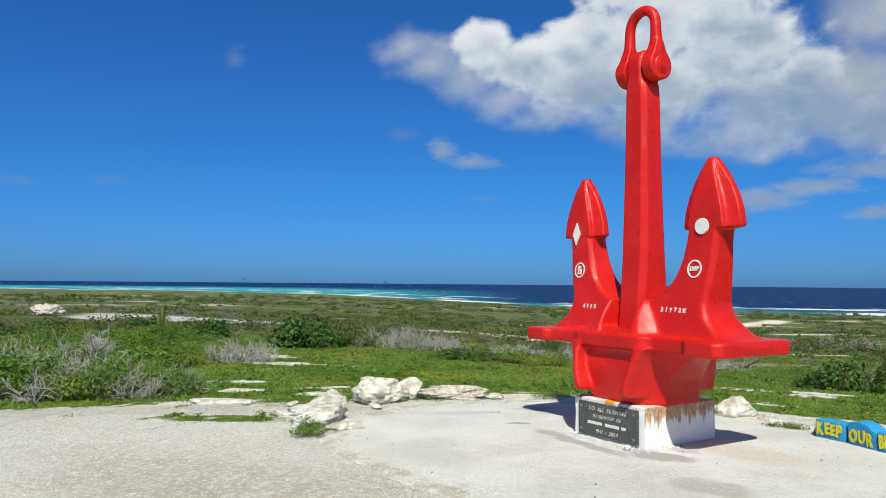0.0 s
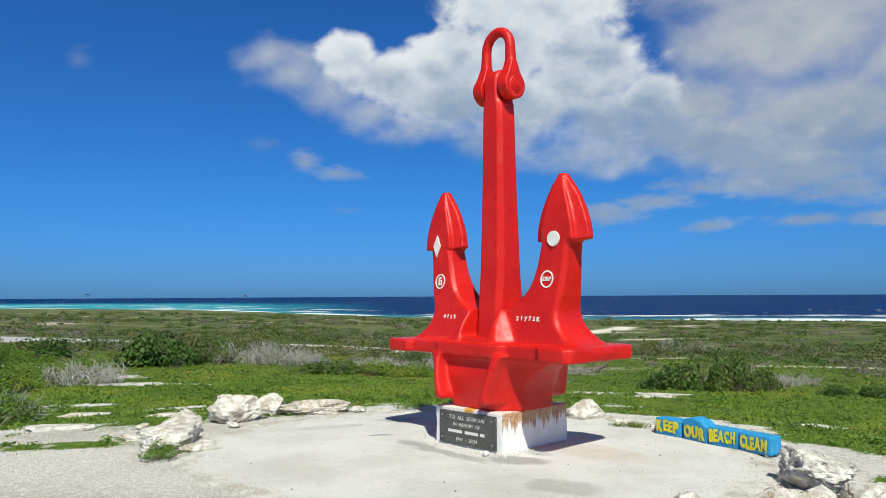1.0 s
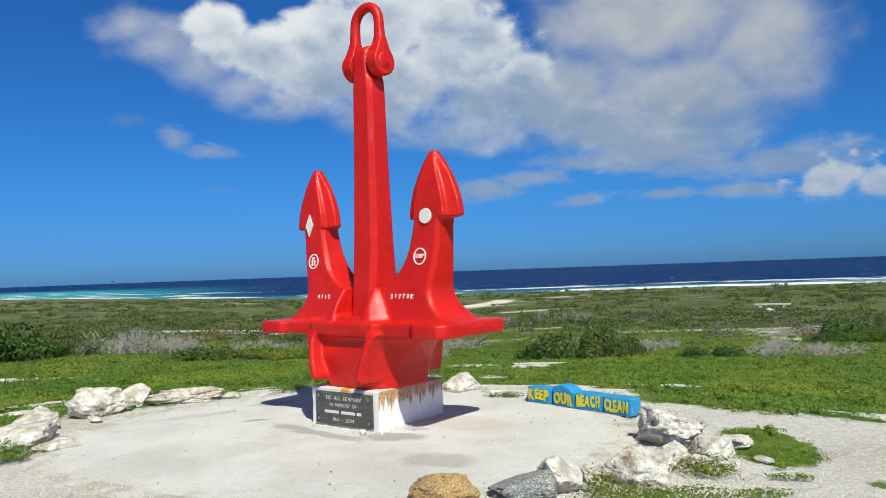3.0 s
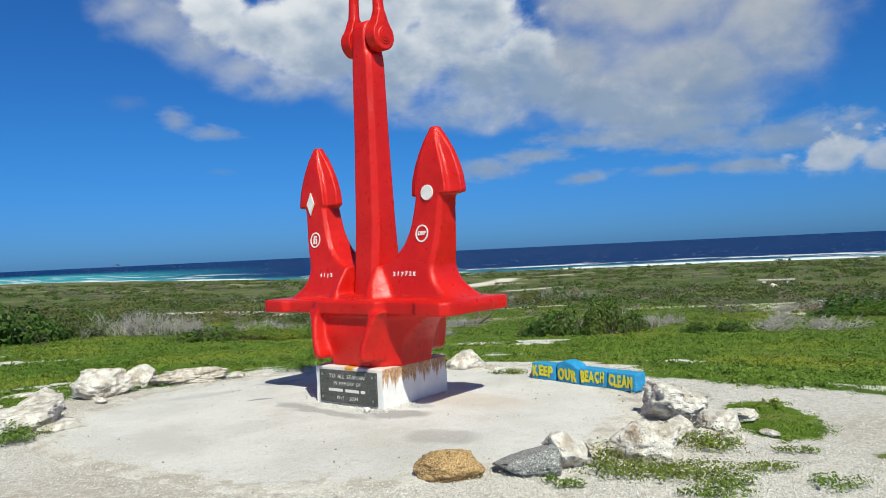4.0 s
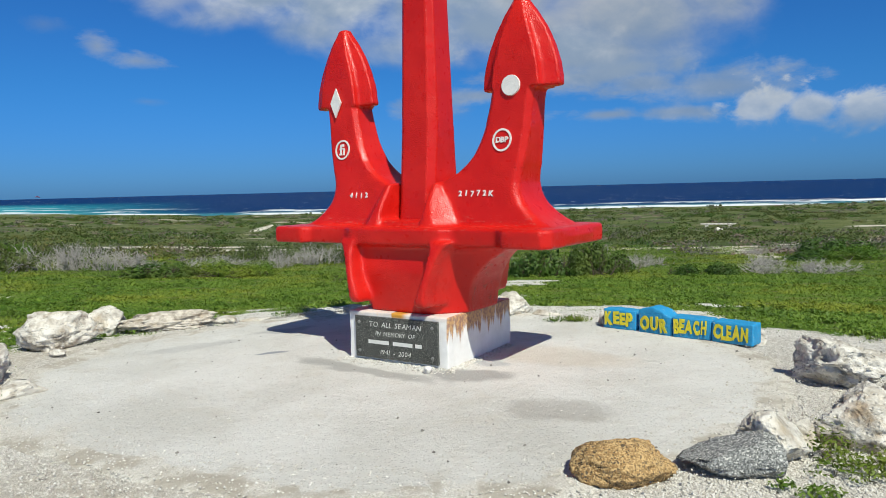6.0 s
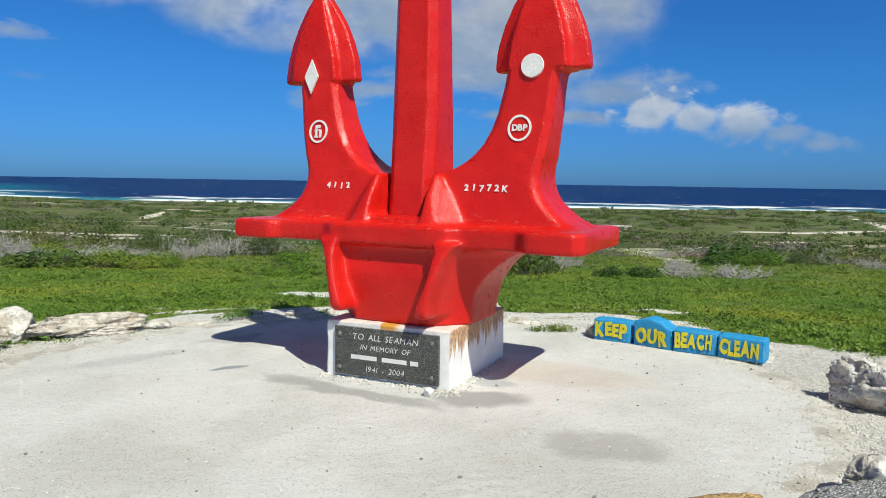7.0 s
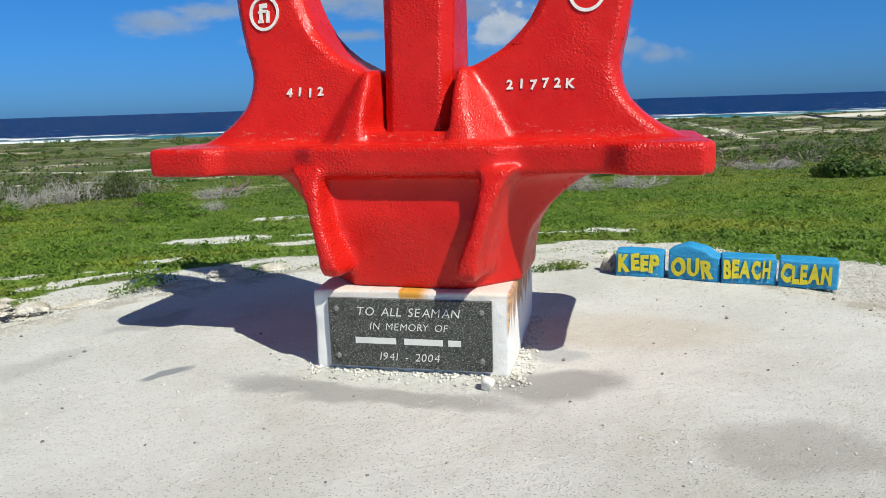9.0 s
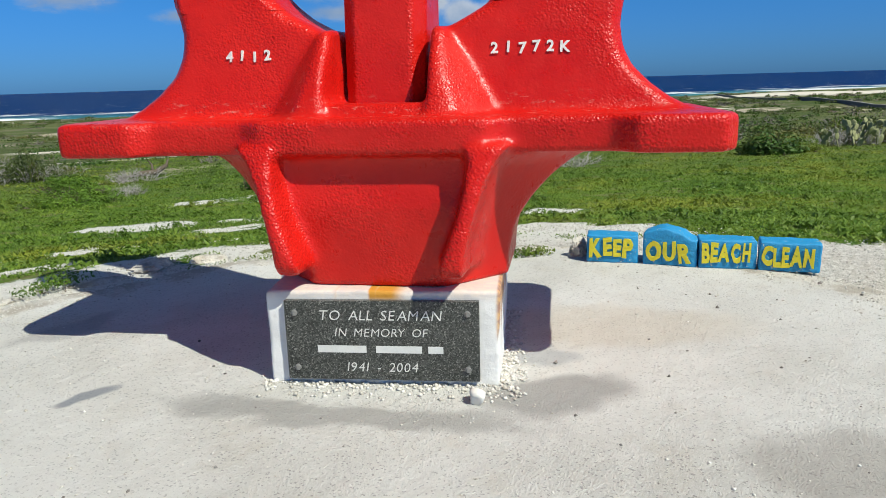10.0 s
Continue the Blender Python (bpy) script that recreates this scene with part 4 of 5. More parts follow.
        bmesh.ops.recalc_face_normals(bm, faces=bm.faces[:])
        return bm
    r = part("ring", ring(), WHITE, t, "raised white ring", False, face(0.862, 1.845))
    for c, x in (("D", -0.035), ("B", 0.004), ("P", 0.041)):
        part("letter", lettering(c, 0.062, 0.012, WHITE, 1.0, 0.002), WHITE, r, "white letter", at=pose(x, -0.003, 0))
    r = part("ring", ring(), WHITE, t, "raised white ring", False, face(-0.865, 1.85))
    bm = bmesh.new()
    for x0, x1, z0, z1 in ((-0.028, -0.010, -0.045, 0.05), (-0.010, 0.016, 0.028, 0.052), (0.012, 0.030, -0.050, 0.012), (-0.012, 0.020, 0.004, 0.018), (-0.036, -0.004, -0.05, -0.036), (-0.036, -0.02, 0.0, 0.012)):
        box(bm, x0, x1, -0.009, 0.005, z0, z1)
    part("emblem", bm, WHITE, r, "white emblem of plain bars", False)
    for text, mid, pitch in (("4112", -0.622, 0.0605), ("21772K", 0.640, 0.0590)):
        for i, c in enumerate(text):
            part("digit" if c.isdigit() else "letter", lettering(c, 0.064, 0.009, WHITE, 1.0, 0.002), WHITE, t, "raised white character", at=face(mid + (i - (len(text) - 1) / 2) * pitch, 1.42, 0.002) @ pose(0, 0, 0.004 * math.sin(i * 2.3), 0, 3.0 * math.sin(i * 1.7), 0))


pedestal()
anchor()


# ---- painted blocks ----
def blocks():
    rows = (("KEEP", 4.007, 10.675, -57.5, 0.355, 0.195, 0.0), ("OUR", 4.182, 10.329, -67.0, 0.36, 0.205, 0.06), ("BEACH", 4.354, 9.994, -57.0, 0.365, 0.195, 0.0), ("CLEAN", 4.534, 9.660, -63.5, 0.37, 0.195, 0.0))
    for k, (word, x, y, turn, w, h, peak) in enumerate(rows):
        label = {"OUR": "blue-painted broken concrete block with a peaked top, lettered in yellow"}.get(word, "blue-painted concrete block lettered in yellow on the slab edge")
        t = thing("painted_block", pose(x, y, 0, 0, 0, turn), label, "painted block", "blocks of the beach slogan")
        bm = box(bmesh.new(), -w / 2, w / 2, 0, 0.19, 0, h, 0.012, 2)
        bmesh.ops.subdivide_edges(bm, edges=[e for e in bm.edges if e.calc_length() > 0.1], cuts=7, use_grid_fill=True)
        for v in bm.verts:
            n = noise.noise_vector(v.co * 9 + Vector((k * 7, 0, 0)))
            v.co += 0.007 * n + 0.003 * noise.noise_vector(v.co * 34)
            if peak and v.co.z > h * 0.55:
                v.co.z += peak * max(0, 1 - abs(v.co.x + 0.04) / 0.2) * (v.co.z / h) - 0.02 * (v.co.x > 0.1)
        part("block", bm, BLUE, t)
        rng = random.Random(k)
        letters = [lettering(c, 0.150, 0.006, YELLOW, 1.0, 0.0075) for c in word]
        spans = [(min(v.co.x for v in m.vertices), max(v.co.x for v in m.vertices)) for m in letters]
        f = min(1.0, (w - 0.055) / (sum(b - a for a, b in spans) + 0.012 * (len(word) - 1)))
        at = -f * (sum(b - a for a, b in spans) + 0.012 * (len(word) - 1)) / 2
        low = 0.098 + 0.006 * rng.uniform(-1, 1)
        for n, (m, (a, b)) in enumerate(zip(letters, spans)):
            m.transform(Matrix.Diagonal((f, 1, rng.uniform(1.05, 1.22), 1)) @ pose(0, 0, 0, 0, rng.uniform(-5, 5), 0))
            for v in m.vertices:
                p = v.co * 15 + Vector((k * 3 + n * 5, 0, k))
                v.co.z += 0.010 * noise.noise(p) + 0.004 * noise.noise(p * 3)
                v.co.x += 0.010 * noise.noise(p + Vector((9, 0, 0))) + 0.004 * noise.noise(p * 3 + Vector((0, 0, 9)))
            part("letter", m, YELLOW, t, "hand-painted yellow capital", at=pose(at - a * f - 0.012, -0.0085, low + rng.uniform(-0.007, 0.007)))
            at += f * (b - a + 0.012)


blocks()


# ---- rocks ----
def rock(name, x, y, w, d, h, turn, seed, mat, label, sink=0.05, fine=5, slope=0.0, worn=1.0):
    rng = random.Random(seed)
    bm = bmesh.new()
    bmesh.ops.create_icosphere(bm, subdivisions=fine, radius=1.0)
    cuts = [(Vector((rng.gauss(0, 1), rng.gauss(0, 1), rng.gauss(0.2, 0.8))).normalized(), rng.uniform(0.50, 0.86) ** (1 / (1 + 2.5 * (worn < 1)))) for _ in range(14)]
    off = Vector((seed * 3.7, seed * 1.9, seed * 5.3))
    for v in bm.verts:
        p = v.co.copy()
        for n, k in cuts:
            over = p.dot(n) - k
            if over > 0:
                p -= n * over * 0.97
        ridges = 0.12 * noise.noise(p * 1.6 + off) - 0.14 * abs(noise.noise(p * 3.1 + off)) + 0.05 * noise.noise(p * 5 + off) - 0.08 * abs(noise.noise(p * 9 + off))
        pits = 0.045 * noise.noise(p * 19 + off) - 0.10 * max(0, noise.noise(p * 7 - off)) - 0.05 * max(0, noise.noise(p * 15 - off))
        if worn > 1.4:
            pits += 0.05 * noise.noise(p * 27 + off) - 0.05 * abs(noise.noise(p * 38 - off))
        p *= 1 + worn * (ridges + pits)
        v.co = p
    lo = [min(v.co[i] for v in bm.verts) for i in range(3)]
    hi = [max(v.co[i] for v in bm.verts) for i in range(3)]
    for v in bm.verts:
        v.co = Vector(((v.co.x - lo[0]) / (hi[0] - lo[0]) - 0.5, (v.co.y - lo[1]) / (hi[1] - lo[1]) - 0.5, max(0.12, (v.co.z - lo[2]) / (hi[2] - lo[2])) - 0.12))
        if slope:
            # sawn or split: one end upright, the top falling away to the other
            v.co.x = max(-0.36, min(0.5, v.co.x))
            v.co.z = min(v.co.z, 0.88 * (1 - slope * (v.co.x + 0.36)))
        v.co = Vector((v.co.x * w, v.co.y * d, v.co.z * h / 0.88 - sink))
    ob = new(name, mesh_of(bm, name, mat))
    ob.matrix_basis = pose(x, y, ground_z(x, y) + 0.02, 0, 0, turn)
    return tagged(ob, label, "rock", "rocks round the slab")


PALE = "pale weathered coral limestone rock at the slab's edge"
rock("limestone_rock", -1.38, 12.45, 0.80, 0.55, 0.40, 35, 1, LIME_BROWN, "pale limestone rock with a brown undercut base")
rock("limestone_rock", -1.00, 12.92, 0.44, 0.36, 0.34, 10, 2, LIME, PALE)
rock("limestone_rock", -0.38, 12.98, 1.12, 0.50, 0.24, 8, 3, RUBBLE, "long low crumbling limestone rock beside the turf", worn=1.8)
rock("limestone_rock", -1.88, 11.55, 0.52, 0.46, 0.31, 40, 4, LIME, PALE)
rock("limestone_rock", -1.74, 10.87, 0.92, 0.60, 0.25, 60, 5, LIME, "broad cracked limestone rock half buried in gravel")
rock("limestone_rock", -1.36, 10.50, 0.52, 0.30, 0.15, 25, 6, LIME, "flat broken piece of limestone", fine=4)
rock("limestone_rock", 3.36, 12.05, 0.62, 0.45, 0.30, -20, 7, LIME, "pale limestone rock behind the pedestal")
rock("limestone_rock", 4.41, 8.36, 0.68, 0.56, 0.37, -35, 8, LIME, "large pitted limestone boulder at the slab's edge", worn=1.5)
rock("limestone_rock", 4.52, 7.88, 0.46, 0.40, 0.20, 10, 9, LIME, PALE)
rock("limestone_rock", 4.12, 7.92, 0.34, 0.30, 0.17, 30, 10, LIME, PALE)
rock("limestone_rock", 3.54, 7.40, 0.58, 0.46, 0.33, -30, 11, LIME_BROWN, "large cream limestone boulder with ochre stains")
rock("limestone_rock", 2.90, 7.42, 0.34, 0.34, 0.30, 20, 12, LIME, "upright jagged limestone rock")
rock("limestone_rock", 3.22, 7.55, 0.20, 0.18, 0.17, 70, 13, LIME, "small pale limestone lump")
rock("limestone_rock", 3.38, 7.72, 0.26, 0.15, 0.09, 10, 33, GREY, "low dark grey stone between boulders")
rock("granite_rock", 2.60, 7.36, 0.60, 0.34, 0.25, 152, 14, GREY, "wedge of speckled grey granite", slope=0.75, worn=0.9)
rock("granite_rock", 2.01, 7.50, 0.54, 0.40, 0.235, -25, 15, OCHRE, "rounded ochre granite boulder", worn=0.8)
rock("limestone_rock", 4.80, 9.62, 0.16, 0.12, 0.17, 0, 16, LIME, "small pale stone beside the painted block")
rock("limestone_rock", 4.02, 10.98, 0.14, 0.12, 0.20, 0, 17, LIME, "small pale stone behind the painted block")
rock("limestone_rock", -3.66, 12.35, 0.95, 0.50, 0.06, 5, 18, LIME, "flat limestone outcrop in the turf", 0.03, 4)
rock("limestone_rock", -4.30, 14.7, 0.9, 0.5, 0.06, 5, 19, LIME, "flat limestone outcrop in the turf", 0.03, 4)
rock("limestone_rock", 3.75, 11.75, 0.40, 0.22, 0.10, -50, 20, LIME, "flat limestone piece by the turf", fine=4)
rock("limestone_rock", 3.98, 11.40, 0.30, 0.20, 0.07, -40, 21, LIME, "flat limestone piece by the turf", fine=4)
rock("limestone_rock", 0.62, 13.05, 0.45, 0.20, 0.06, 5, 22, LIME, "flat limestone piece by the turf", fine=4)
rock("limestone_rock", 1.35, 13.1, 0.45, 0.2, 0.06, -5, 23, LIME, "flat limestone piece by the turf", fine=4)
rock("limestone_rock", 2.15, 13.1, 0.3, 0.2, 0.08, -25, 24, LIME, "flat limestone piece by the turf", fine=4)
rock("limestone_rock", 2.75, 12.65, 0.26, 0.16, 0.05, -30, 25, LIME, "flat limestone piece by the turf", fine=4)
rock("limestone_rock", -2.6, 13.3, 0.5, 0.3, 0.06, 10, 26, LIME, "flat limestone outcrop in the turf", 0.03, 4)
for k, (x, y, w, h) in enumerate(((4.86, 8.05, 0.42, 0.12), (4.75, 8.75, 0.30, 0.08), (4.98, 8.95, 0.22, 0.06), (4.20, 7.62, 0.28, 0.10), (3.95, 7.62, 0.20, 0.12), (4.42, 7.50, 0.24, 0.07), (4.80, 7.55, 0.20, 0.05), (-1.30, 11.9, 0.22, 0.08),
                                  (-2.35, 11.2, 0.30, 0.09), (-1.95, 12.3, 0.36, 0.10), (-2.5, 12.0, 0.26, 0.07), (0.25, 13.0, 0.30, 0.09), (1.75, 13.2, 0.34, 0.08), (3.05, 12.4, 0.26, 0.09))):
    rock("limestone_rock", x, y, w, w * 0.7, h, 47 * k, 60 + k, LIME, "small broken limestone piece in the gravel", 0.02, 4, worn=1.5)
rock("limestone_rock", -42.0, 63.4, 3.2, 2.4, 1.3, 10, 27, RUBBLE, "far heap of pale rubble on the heath", 0.2, 5, worn=1.8)
rock("limestone_rock", 49.5, 64.5, 1.1, 0.7, 0.5, 0, 28, LIME, "far pale stone on the heath", 0.1, 4)


# ---- plants ----
def leaf_cloud(rng, n, blobs, size, flat=0.45):
    """Leaves as small folded quads on uneven clumps; returns corners and faces."""
    k = rng.integers(0, len(blobs), n)
    b = np.array(blobs)[k]
    d = rng.normal(size=(n, 3))
    d /= np.linalg.norm(d, axis=1)[:, None]
    rad = rng.uniform(0.55, 1.06, n) ** 0.6
    c = b[:, :3] + d * b[:, 3:6] * rad[:, None]
    c[:, 2] = np.abs(c[:, 2]) + 0.01
    nrm = d + rng.normal(scale=0.55, size=(n, 3)) + np.array([0, 0, flat])
    nrm /= np.linalg.norm(nrm, axis=1)[:, None]
    a = np.cross(nrm, rng.normal(size=(n, 3)))
    a /= np.linalg.norm(a, axis=1)[:, None]
    w = np.cross(nrm, a)
    s = size * rng.uniform(0.6, 1.3, n)[:, None]
    v = np.stack([c - a * s, c + w * s * 0.42 + nrm * s * 0.12, c + a * s, c - w * s * 0.42 + nrm * s * 0.12], axis=1).reshape(-1, 3)
    f = np.arange(4 * n).reshape(-1, 4)
    return v, f


def twig_cloud(rng, stems, w, h, thick, spread=1.0):
    """Thin forked twigs rising from the ground as three-sided rods."""
    verts, faces = [], []

    def rod(p, q, r0, r1):
        d = q - p
        s = np.cross(d, rng.normal(size=3))
        s /= np.linalg.norm(s) + 1e-9
        t = np.cross(d, s)
        t /= np.linalg.norm(t) + 1e-9
        i = len(verts)
        for c, r in ((p, r0), (q, r1)):
            for a in (0, 2.094, 4.189):
                verts.append(c + r * (math.cos(a) * s + math.sin(a) * t))
        for a in range(3):
            b = (a + 1) % 3
            faces.append((i + a, i + b, i + 3 + b, i + 3 + a))

    def grow(p, d, length, r, depth):
        q = p + d * length
        rod(p, q, r, r * 0.7)
        if depth:
            for _ in range(rng.integers(2, 4)):
                e = d + rng.normal(scale=0.5, size=3)
                e /= np.linalg.norm(e)
                grow(p + d * length * rng.uniform(0.5, 1.0), e, length * rng.uniform(0.5, 0.85), r * 0.62, depth - 1)
    for _ in range(stems):
        base = np.array([rng.normal(scale=0.25) * w, rng.normal(scale=0.25) * w * 0.6, -0.05])
        d = np.array([base[0] / w * 1.6 + rng.normal(scale=0.4 * spread), base[1] / w * 1.6 + rng.normal(scale=0.4 * spread), 1.0])
        d /= np.linalg.norm(d)
        grow(base, d, h * rng.uniform(0.3, 0.5), thick, 3)
    return np.array(verts), np.array(faces)


def clumps(rng, n, w, d, h):
    out = []
    for _ in range(n):
        a, r = rng.uniform(0, 6.283), math.sqrt(rng.uniform(0, 1)) * 0.78
        s = rng.uniform(0.16, 0.30)
        top = h * (1 - 0.75 * r * r) * rng.uniform(0.35, 1.12)
        out.append((math.cos(a) * r * w / 2, math.sin(a) * r * d / 2, top * 0.55, s * w, s * d, top * 0.5))
    return out


def bush_kind(seed, leaf, leaves, size, twigs, bark, label, thick=0.010, twig_h=0.48):
    """A bush about one metre wide and half as high, to be copied at other sizes."""
    rng = np.random.default_rng(seed)
    t = thing("bush", pose(0, 0, 0), label, "bush")
    if leaves:
        v, f = leaf_cloud(rng, leaves, clumps(rng, 16, 1, 1, 0.5), size)
        tagged(part("foliage", tri_mesh("foliage", v, f, leaf), leaf, t), kind="stuff")
    v, f = twig_cloud(rng, twigs, 0.8, twig_h, thick)
    tagged(part("brushwood", tri_mesh("brushwood", v, f, bark), bark, t), kind="stuff")
    return t


KINDS = {
    "green": [bush_kind(31, LEAF, 5200, 0.023, 14, BARK, "dense bright green bush in the turf"), bush_kind(32, LEAF, 4800, 0.024, 14, BARK, "dense bright green bush in the turf")],
    "dark": [bush_kind(41, DARK_LEAF, 2000, 0.044, 14, BARK, "dark green thicket bush"), bush_kind(42, DARK_LEAF, 1400, 0.046, 26, BARK, "dark green leafy bush with bare stems")],
    "grey": [bush_kind(51, OLIVE, 160, 0.025, 46, TWIG, "bleached grey leafless bush", 0.007), bush_kind(52, OLIVE, 120, 0.025, 52, TWIG, "bleached grey leafless bush")],
    "olive": [bush_kind(61, OLIVE, 2400, 0.030, 18, TWIG, "olive scrub bush with grey twigs"), bush_kind(62, OLIVE, 1900, 0.030, 26, TWIG, "olive scrub bush with grey twigs")],
}


def bush(kind, x, y, w, h, d=None, turn=None):
    rng = random.Random(int(x * 31 + y * 17))
    if w > 2.3:
        # a wide thicket is several bushes grown together
        n = int(w * 1.5)
        for i in range(n):
            bush(kind, x + w * ((i + 0.5) / n - 0.5) + rng.uniform(-0.2, 0.2), y + rng.uniform(-0.3, 0.3) * w, rng.uniform(1.1, 2.0), h * rng.uniform(0.55, 1.08) * (1 - 0.5 * abs(2 * (i + 0.5) / n - 1) ** 2))
        return None
    src = KINDS[kind][rng.randrange(2)]
    m = pose(x, y, ground_z(x, y) - 0.04, 0, 0, rng.uniform(0, 360) if turn is None else turn) @ Matrix.Diagonal((w, d or w, h / 0.5, 1))
    ob = copy_thing(src, m)
    tagged(ob, group={"green": "green bushes", "dark": "dark green bushes", "grey": "grey leafless bushes", "olive": "olive scrub bushes"}[kind])
    return ob


# thicket beside the dirt road
for kind, x, y, w, h in (("green", -7.6, 13.6, 1.9, 0.85), ("green", -6.3, 13.7, 1.5, 0.75), ("green", -8.9, 13.9, 2.0, 1.0), ("green", -5.5, 14.2, 1.3, 0.6), ("green", -10.6, 14.2, 2.2, 1.0),
                         ("grey", -6.9, 13.35, 1.5, 0.85), ("grey", -5.7, 13.55, 1.3, 0.7), ("grey", -8.3, 13.5, 1.7, 1.0), ("grey", -6.6, 14.3, 1.7, 0.95), ("grey", -7.9, 14.6, 1.7, 1.1), ("grey", -9.4, 15.0, 1.8, 1.25), ("grey", -5.3, 14.4, 1.1, 0.7), ("grey", -11.0, 15.3, 2.0, 1.3),
                         ("green", -9.5, 18.0, 3.0, 0.9), ("green", -12.0, 19.0, 3.2, 1.0), ("green", -11.5, 23.0, 4.0, 0.9), ("green", -15.0, 27.0, 5.0, 1.0), ("grey", -9.9, 18.8, 2.2, 1.3),
                         ("green", -8.7, 20.4, 1.9, 0.95), ("grey", -7.5, 21.9, 1.9, 0.95), ("green", -14.5, 31.0, 4.0, 0.9), ("grey", -7.0, 22.6, 1.6, 0.8)):
    bush(kind, x, y, w, h)
# heath behind the monument
for kind, x, y, w, h in (("dark", -7.8, 29.5, 2.3, 1.35), ("dark", -7.0, 30.2, 1.6, 0.9), ("olive", -6.4, 31.5, 2.0, 1.1), ("green", -8.6, 43.2, 1.7, 0.9), ("grey", -4.6, 32.0, 2.0, 1.25), ("grey", -3.4, 31.8, 2.2, 1.2),
                         ("grey", -2.4, 32.5, 1.8, 1.0), ("dark", -1.6, 28.6, 1.8, 0.55), ("dark", -0.6, 28.9, 1.2, 0.5), ("green", 0.4, 29.0, 1.8, 0.65), ("green", 1.8, 29.2, 1.6, 0.6), ("dark", -13.5, 34.5, 2.1, 0.95),
                         ("dark", -18.9, 38.6, 1.9, 0.7), ("grey", 0.6, 33.4, 2.6, 1.0), ("grey", 2.6, 33.6, 2.6, 1.1), ("olive", 6.1, 35.4, 3.4, 1.4), ("grey", 4.4, 34.0, 2.2, 1.1), ("green", 5.8, 29.0, 1.6, 0.6),
                         ("green", 4.9, 25.2, 1.6, 0.6), ("green", 1.1, 29.7, 1.8, 0.5), ("grey", 8.4, 31.0, 1.6, 0.6), ("olive", 2.5, 38.0, 3.2, 1.1)):
    bush(kind, x, y, w, h)
for kind, x, y, w, h in (("dark", 9.1, 24.3, 1.1, 0.65), ("dark", 9.8, 24.0, 1.5, 1.0), ("dark", 10.7, 23.6, 1.0, 0.75), ("dark", 11.2, 23.6, 1.4, 1.15), ("olive", 11.5, 24.1, 1.2, 1.0), ("dark", 12.2, 23.7, 1.2, 0.75), ("grey", 13.4, 25.4, 1.5, 0.65), ("grey", 15.1, 26.3, 1.5, 0.6),
                         ("grey", 11.6, 25.0, 1.5, 0.7), ("dark", 13.6, 22.3, 0.9, 0.4), ("dark", 14.6, 21.9, 0.9, 0.4), ("grey", 15.9, 21.6, 1.9, 0.55), ("grey", 17.4, 20.9, 1.9, 0.55), ("dark", 22.4, 25.2, 2.6, 0.75),
                         ("green", 22.8, 24.6, 2.0, 0.6), ("olive", 19.4, 51.0, 4.0, 1.3), ("olive", 22.2, 52.6, 3.4, 1.2), ("grey", 23.5, 29.7, 2.4, 0.7), ("dark", 24.5, 26.5, 1.8, 0.7), ("dark", 23.1, 17.3, 1.9, 0.75), ("green", 24.3, 17.0, 1.5, 0.5),
                         ("grey", 28.2, 17.2, 2.8, 0.9), ("olive", 30.5, 16.0, 2.6, 0.9), ("grey", 26.5, 21.5, 2.6, 0.7), ("olive", 26.0, 24.5, 2.4, 0.7), ("grey", 6.6, 26.8, 1.2, 0.4), ("grey", 18.5, 24.4, 1.6, 0.5)):
    bush(kind, x, y, w, h)


for kept in [k for pair in KINDS.values() for k in pair]:
    for o in (*kept.children_recursive, kept):
        bpy.data.objects.remove(o)


def ground_plant(x, y, w, d, h, n, seed, label, leaf=0.015, turn=0, mat=None):
    rng = np.random.default_rng(seed)
    t = thing("ground_plant", pose(x, y, ground_z(x, y) + 0.015, 0, 0, turn), label, "plant", "weeds round the slab")
    v, f = leaf_cloud(rng, n, clumps(rng, 14, w, d, h), leaf, 0.9)
    tagged(part("foliage", tri_mesh("foliage", v, f, mat or HERB), HERB, t), kind="stuff")
    v, f = twig_cloud(rng, 8, w * 0.7, h * 0.9, 0.004, 2.0)
    tagged(part("stalkwork", tri_mesh("stalkwork", v, f, BARK), BARK, t), kind="stuff")


for x, y, w, d, h, n, turn in ((-1.62, 10.08, 0.52, 0.42, 0.24, 1100, 0), (3.72, 11.30, 0.50, 0.22, 0.10, 500, -30), (1.05, 13.15, 0.55, 0.30, 0.12, 600, 20), (3.22, 7.02, 0.75, 0.36, 0.11, 900, -20),
                              (3.62, 6.74, 0.95, 0.42, 0.12, 1200, -25), (4.08, 7.36, 0.62, 0.36, 0.20, 800, -30), (3.58, 6.44, 0.60, 0.26, 0.08, 500, -10), (2.74, 6.94, 0.26, 0.14, 0.06, 160, 0), (2.62, 7.06, 0.12, 0.10, 0.07, 70, 0),
                              (4.16, 6.72, 0.55, 0.20, 0.06, 350, -20), (3.15, 7.30, 0.28, 0.20, 0.20, 260, 0), (4.62, 7.02, 0.35, 0.14, 0.05, 180, -30), (4.35, 6.3, 0.5, 0.3, 0.06, 300, 0)):
    ground_plant(x, y, w, d, h, n, int(abs(x) * 100 + y * 7), "low green creeping plant in the gravel", turn=turn)


